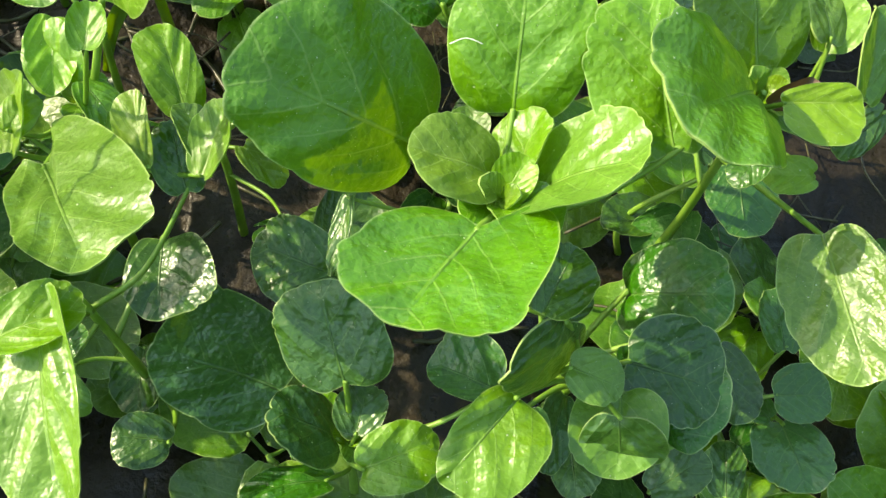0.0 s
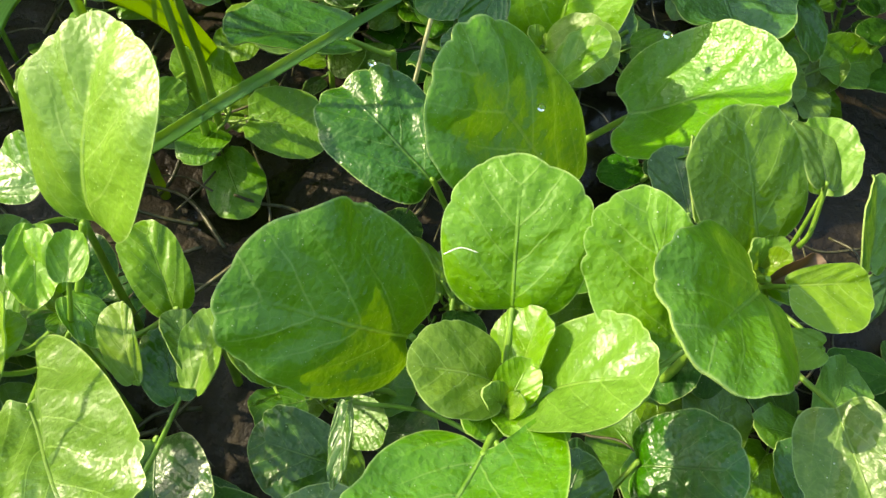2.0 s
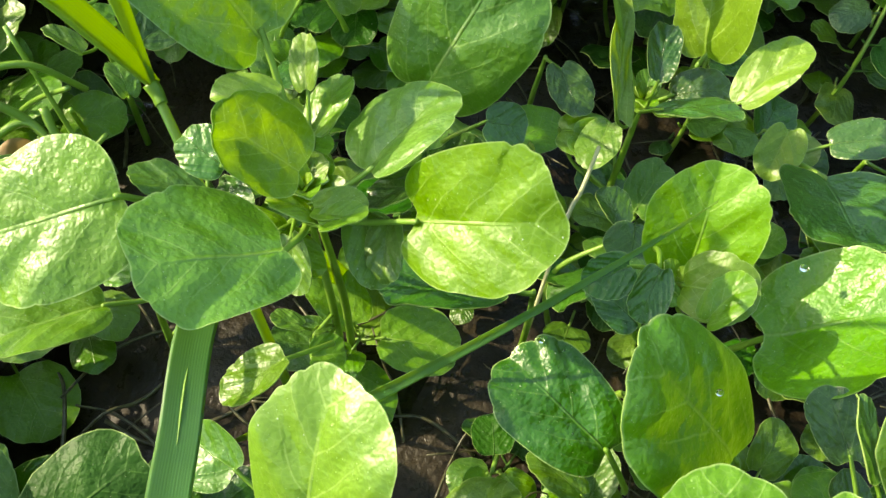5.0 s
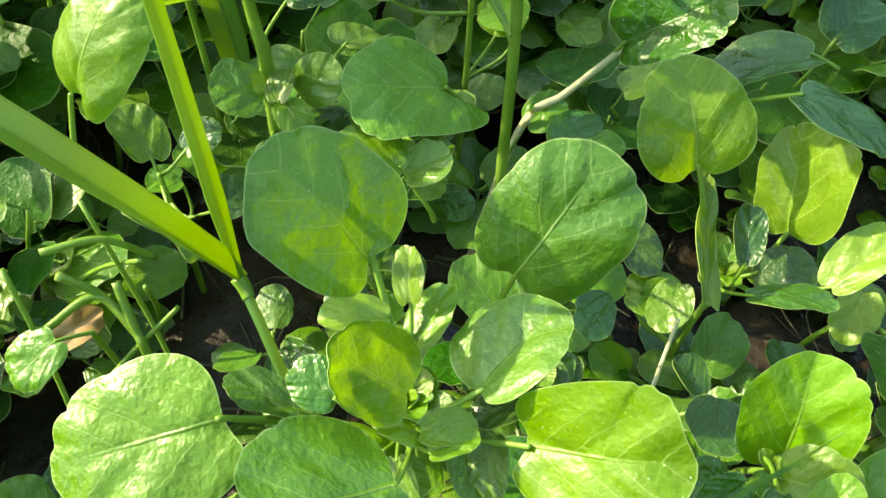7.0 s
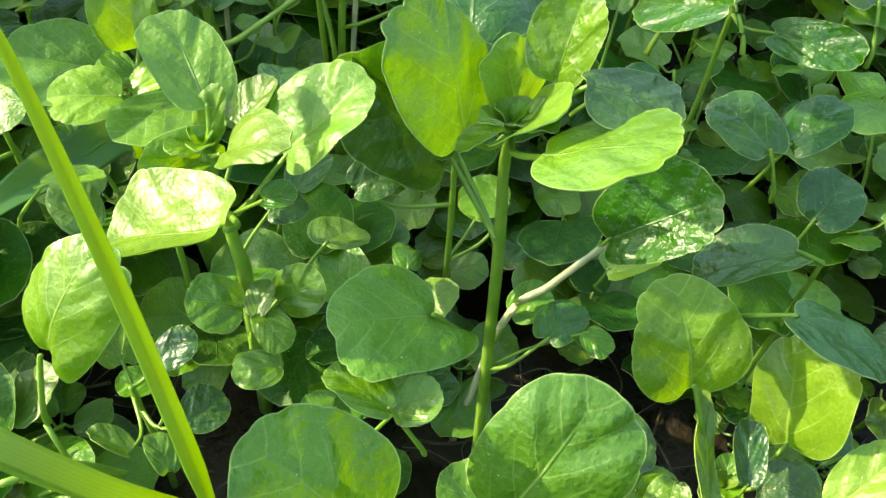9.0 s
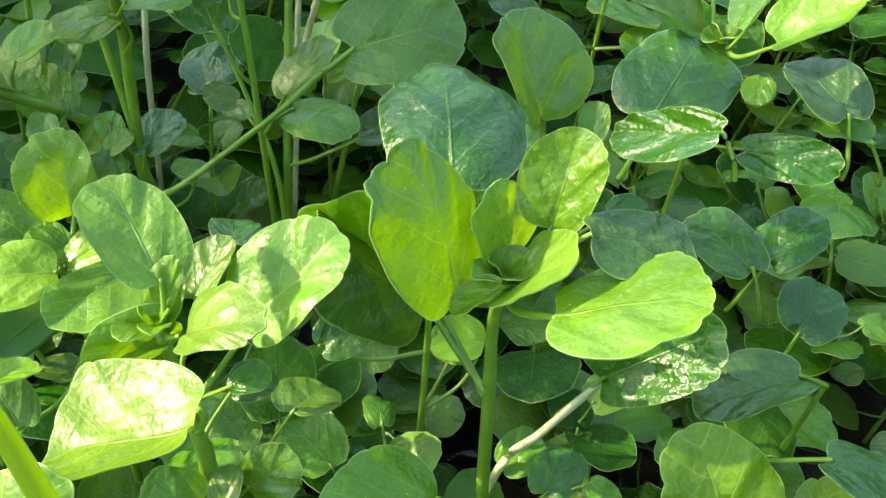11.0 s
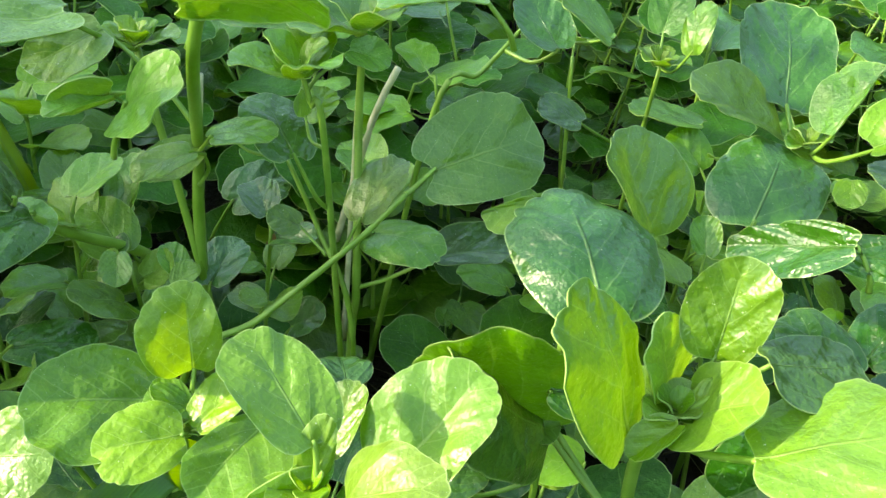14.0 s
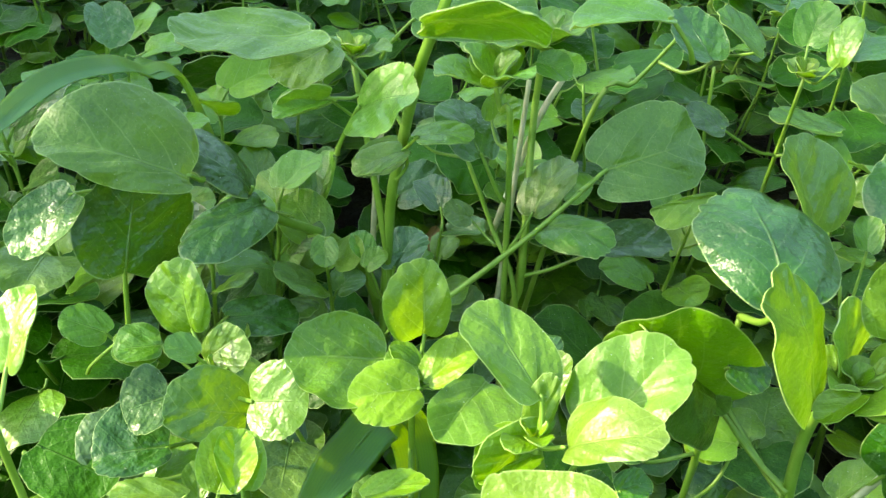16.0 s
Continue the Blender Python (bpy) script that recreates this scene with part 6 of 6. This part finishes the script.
# taller, broader growth further back
FAR = [(8, 0.15, 0.042), (9, 0.17, 0.040), (8, 0.13, 0.045), (8, 0.185, 0.042), (9, 0.12, 0.036), (10, 0.16, 0.034)]
beyond = []
for j in range(20):
    for i in range(21):
        x, y = -0.50 + 0.052 * i + rng.uniform(-0.024, 0.024) + 0.01 * j, 0.59 + 0.05 * j + rng.uniform(-0.02, 0.02)
        if rng.random() < 0.97:
            beyond.append((x, y, rng.choice((0, 1, 2, 3, 4, 5)), rng.uniform(-10, 10), rng.uniform(-10, 10), rng.uniform(0, 360)))
for j in range(6):
    for i in range(6):
        beyond.append((-0.43 + 0.036 * i + rng.uniform(-0.014, 0.014), 0.42 + 0.032 * j + rng.uniform(-0.014, 0.014), rng.choice((2, 4)), rng.uniform(-10, 10), rng.uniform(-10, 10), rng.uniform(0, 360)))
growth("tall_watercress_growth", "thick growth of broad-leaved watercress further back", beyond, FAR, 211)
growth("watercress_growth", "thick low growth of dark watercress beyond the plants", others, SHAPES, 71)

# taller cress added beside the walk, out of view, to shade the low leaves
TALL = [(10, 0.055, 0.024), (11, 0.07, 0.024), (9, 0.05, 0.026), (11, 0.075, 0.024), (11, 0.115, 0.030), (12, 0.125, 0.028)]
r_side = random.Random(19)
beside = []
for j in range(15):
    for i in range(8):
        x, y = -0.50 + 0.042 * i + r_side.uniform(-0.015, 0.015), -0.22 + 0.042 * j + r_side.uniform(-0.015, 0.015)
        beside.append((x, y, r_side.randrange(4), r_side.uniform(-8, 8), r_side.uniform(-8, 8), r_side.uniform(0, 360)))
for j in range(4):
    for i in range(4):
        beside.append((-0.245 + 0.04 * i + r_side.uniform(-0.012, 0.012), 0.005 + 0.036 * j + r_side.uniform(-0.012, 0.012), 4 + r_side.randrange(2), r_side.uniform(-8, 8), r_side.uniform(-8, 8), r_side.uniform(0, 360)))
growth("cress_margin", "taller watercress added out of view beside the patch to shade it", beside, TALL, 133)


# ---- added reeds, out of view: the sunward ones shade the back of the patch, the rest close the stream in all round and cut the low sky ----
def reeds(label, count, spot, heights, lean_way, lean, seed):
    """A stand of reeds, each blade a tapering bent ribbon, in one mesh. spot: a place on the ground from two random numbers."""
    r = random.Random(seed)
    vs, fs, us = [], [], []
    for k in range(count):
        x, y = spot(r.random(), r.random())
        h = r.uniform(*heights)
        bow = Vector(lean_way) * r.uniform(*lean) * h + Vector((-lean_way[1], lean_way[0], 0)) * r.uniform(-0.1, 0.1) * h
        a = r.uniform(0, 3.14)
        side = Vector((math.cos(a), math.sin(a), 0)) * r.uniform(0.006, 0.012)
        o = len(vs)
        for i in range(6):
            f = i / 5
            p = Vector((x, y, -0.01)) + bow * f * f + Vector((0, 0, h * (f - 0.08 * f * f)))
            w = side * (1 - f**3 * 0.95)
            vs += [tuple(p - w), tuple(p + w)]
            us += [(0.0, f * 6), (1.0, f * 6)]
        fs += [(o + 2 * i, o + 2 * i + 1, o + 2 * i + 3, o + 2 * i + 2) for i in range(5)]
    return tagged(link_mesh("bank_reeds", vs, fs, REED, None, us), label, "reeds", "", "stuff")


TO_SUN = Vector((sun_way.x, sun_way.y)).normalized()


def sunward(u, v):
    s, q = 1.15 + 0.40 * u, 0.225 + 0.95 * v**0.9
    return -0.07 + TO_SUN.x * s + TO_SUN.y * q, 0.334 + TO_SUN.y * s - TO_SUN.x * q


# stands in for the unknown thing that shades the back
reeds("unseen green reeds added sunward to shade the back of the patch", 1350, sunward, (1.0, 1.18), (TO_SUN.y, -TO_SUN.x, 0), (-0.22, -0.18), 5)
reeds("unseen green reeds added upstream to cut the low sky", 2200, lambda u, v: (-1.0 + 2.2 * u, 1.95 + 0.6 * v), (0.5, 0.85), (0, 1, 0), (-0.1, 0.1), 6)
reeds("unseen green reeds added on the right to cut the low sky", 2400, lambda u, v: (0.98 + 0.4 * u, -1.0 + 3.2 * v), (0.5, 0.9), (1, 0, 0), (-0.1, 0.15), 7)
reeds("unseen green reeds added downstream to cut the low sky", 1600, lambda u, v: (-0.3 + 1.4 * u, -1.5 + 0.5 * v), (0.8, 1.2), (0, 1, 0), (-0.1, 0.1), 8)


# ---- small things ----
def rod(name, label, points, r0, r1, mat, category, group=""):
    """A loose stalk lying or standing among the plants, cut flat at its ends."""
    foot = Vector(points[0])
    v, f, u = tube([Vector(p) - foot for p in points], r0, r1, 8, 8)
    ob = link_mesh(name, v, f, mat, None, u)
    ob.location = foot
    return tagged(ob, label, category, group)


def dead_leaf(label, base, tip, normal, width, mat, curl, seed):
    """A withered leaf rolled up at its sides."""
    base, tip = Vector(base), Vector(tip)
    length = (tip - base).length
    v, f, u, e = leaf_shape(length, width, width * curl, 0.10, 0.05, 0.10, seed, 32, 5)
    ob = link_mesh("dead_leaf", v, f, mat, None, u, e)
    ob.matrix_basis = frame_of(base, tip, normal)
    return tagged(ob, label, "dead leaf", "dead leaves")


def drop(place, normal, size):
    """A flattened bead of water on a leaf."""
    n = Vector(normal).normalized()
    rows, around = 7, 14
    v, f = [], []
    for i in range(rows):
        a = math.pi / 2 * i / (rows - 1)
        for k in range(around):
            t = 2 * math.pi * k / around
            v.append((math.cos(t) * math.cos(a) * size * 1.05, math.sin(t) * math.cos(a) * size * 0.92, math.sin(a) * size * 0.62))
    for i in range(rows - 1):
        f += [(i * around + k, i * around + (k + 1) % around, (i + 1) * around + (k + 1) % around, (i + 1) * around + k) for k in range(around)]
    f.append(tuple(range(around))[::-1])
    ob = link_mesh("water_drop", v, f, DROP)
    side = n.cross(Vector((0.2, 1, 0.1))).normalized()
    m = Matrix((side, n.cross(side), n)).transposed().to_4x4()
    m.translation = Vector(place)
    ob.matrix_basis = m
    return tagged(ob, "clear bead of water resting on a leaf", "water drop", "water drops")


STRAW = "pale dry straw standing among the cress stems"
rod("straw", STRAW, [(-0.045, 0.526, 0.100), (-0.0319, 0.5192, 0.1629), (-0.0229, 0.5138, 0.1908)], 0.0017, 0.0015, DRY, "straw", "dry straws")
rod("straw", STRAW, [(-0.108, 0.5290, 0.03), (-0.1054, 0.5292, 0.1201), (-0.0996, 0.5304, 0.1857)], 0.0015, 0.0013, DRY, "straw", "dry straws")
rod("straw", STRAW, [(-0.044, 0.512, 0.05), (-0.04, 0.514, 0.1505), (-0.038, 0.5162, 0.1892)], 0.0014, 0.0012, DRY, "straw", "dry straws")
rod("broken_stem", "pale leaning broken cress stem", [(-0.010, 0.322, 0.0), (0.0036, 0.3282, 0.0831), (0.0203, 0.3329, 0.0987), (0.0394, 0.3354, 0.1201)], 0.0016, 0.0013, DRY, "stem", "broken stems")
rod("broken_stem", "thin whitish stalk between the leaves", [(0.022, 0.195, 0.0), (0.0319, 0.2174, 0.0715), (0.0402, 0.2313, 0.0746), (0.0466, 0.2433, 0.0829)], 0.0008, 0.0007, DRY, "stem", "broken stems")
rod("broken_stem", "cut yellow-green cress stem low in the patch", [(-0.128, 0.244, 0.0), (-0.1317, 0.2513, 0.0561), (-0.135, 0.2573, 0.0657), (-0.1397, 0.2682, 0.0791)], 0.0017, 0.0016, STEM, "stem", "broken stems")
rod("broken_stem", "short snapped green stem lying across another", [(-0.1614, 0.2733, 0.0901), (-0.1438, 0.2796, 0.0875), (-0.130, 0.2840, 0.070)], 0.0013, 0.0012, STEM, "stem", "broken stems")
rod("broken_stem", "short snapped pale green stem", [(-0.163, 0.257, 0.0691), (-0.1469, 0.266, 0.0742), (-0.135, 0.2573, 0.0657)], 0.0015, 0.0014, STEM, "stem", "broken stems")
rod("broken_stem", "short snapped pale green stem", [(-0.1568, 0.2678, 0.0848), (-0.1453, 0.2662, 0.0737), (-0.1340, 0.2560, 0.0630)], 0.0016, 0.0015, STEM, "stem", "broken stems")
for p, q in (((-0.150, 0.215, 0.02), (-0.168, 0.262, 0.098)), ((-0.118, 0.240, 0.0), (-0.150, 0.290, 0.095)), ((-0.165, 0.235, 0.03), (-0.120, 0.262, 0.072)), ((-0.140, 0.285, 0.01), (-0.128, 0.262, 0.085)), ((-0.172, 0.290, 0.04), (-0.132, 0.276, 0.080))):
    rod("broken_stem", "yellow-green cress stem in a low tangle", [p, Vector(p).lerp(Vector(q), 0.5) + Vector((0.001, 0.002, 0.003)), q], 0.0010, 0.0009, STEM, "stem", "broken stems")
dead_leaf("withered tan leaf low in the patch", (-0.170, 0.262, 0.048), (-0.152, 0.274, 0.053), (0.1, -0.4, 0.9), 0.013, TAN, 0.3, 61)
dead_leaf("withered tan leaf low in the patch", (-0.186, 0.574, 0.036), (-0.168, 0.586, 0.041), (0.0, -0.5, 0.9), 0.014, TAN, 0.2, 62)
dead_leaf("torn tan dead leaf at the foot of a stem", (-0.0745, 0.545, 0.080), (-0.069, 0.549, 0.092), (0.1, -0.8, 0.5), 0.008, TAN, 0.3, 64)
dead_leaf("brown curled dead leaf in the heart of a rosette", (0.0896, 0.0976, 0.1285), (0.0990, 0.1000, 0.1345), (-0.2, -0.5, 0.85), 0.0055, BROWN, 0.5, 63)
rod("plant_thread", "pale curved thread lying on a leaf", [(0.0197, 0.0986, 0.1389), (0.0228, 0.0994, 0.1400), (0.026, 0.0985, 0.1399)], 0.00012, 0.00009, WEB, "thread")
drop((0.0083, 0.1567, 0.1198), (0, -0.45, 0.9), 0.0009)
drop((0.0918, 0.1830, 0.1026), (-0.2, -0.2, 0.95), 0.0013)
drop((0.0435, 0.1358, 0.1336), (-0.1, -0.5, 0.85), 0.0009)

# fine roots and litter on the mud
root_rng = random.Random(77)
rv, rf, ru = [], [], []
for _ in range(420):
    p = Vector((root_rng.uniform(-0.20, 0.20), root_rng.uniform(-0.02, 0.62), 0))
    p.z = 0.004 + root_rng.uniform(0.0, 0.012)
    ang = root_rng.uniform(0, 6.28)
    pts = [p]
    for _ in range(3):
        ang += root_rng.uniform(-0.7, 0.7)
        step = root_rng.uniform(0.008, 0.022)
        pts.append(pts[-1] + Vector((math.cos(ang) * step, math.sin(ang) * step, root_rng.uniform(-0.005, 0.006))))
    rr = root_rng.choice((0.0003, 0.0004, 0.0006, 0.0009))
    v, f, u = tube(pts, rr, rr * 0.6, 5, 5)
    o = len(rv)
    rv += v
    ru += u
    rf += [tuple(i + o for i in q) for q in f]
tagged(link_mesh("fine_roots", rv, rf, ROOT, None, ru), "tangle of fine brown roots on the mud", "roots", "", "stuff")
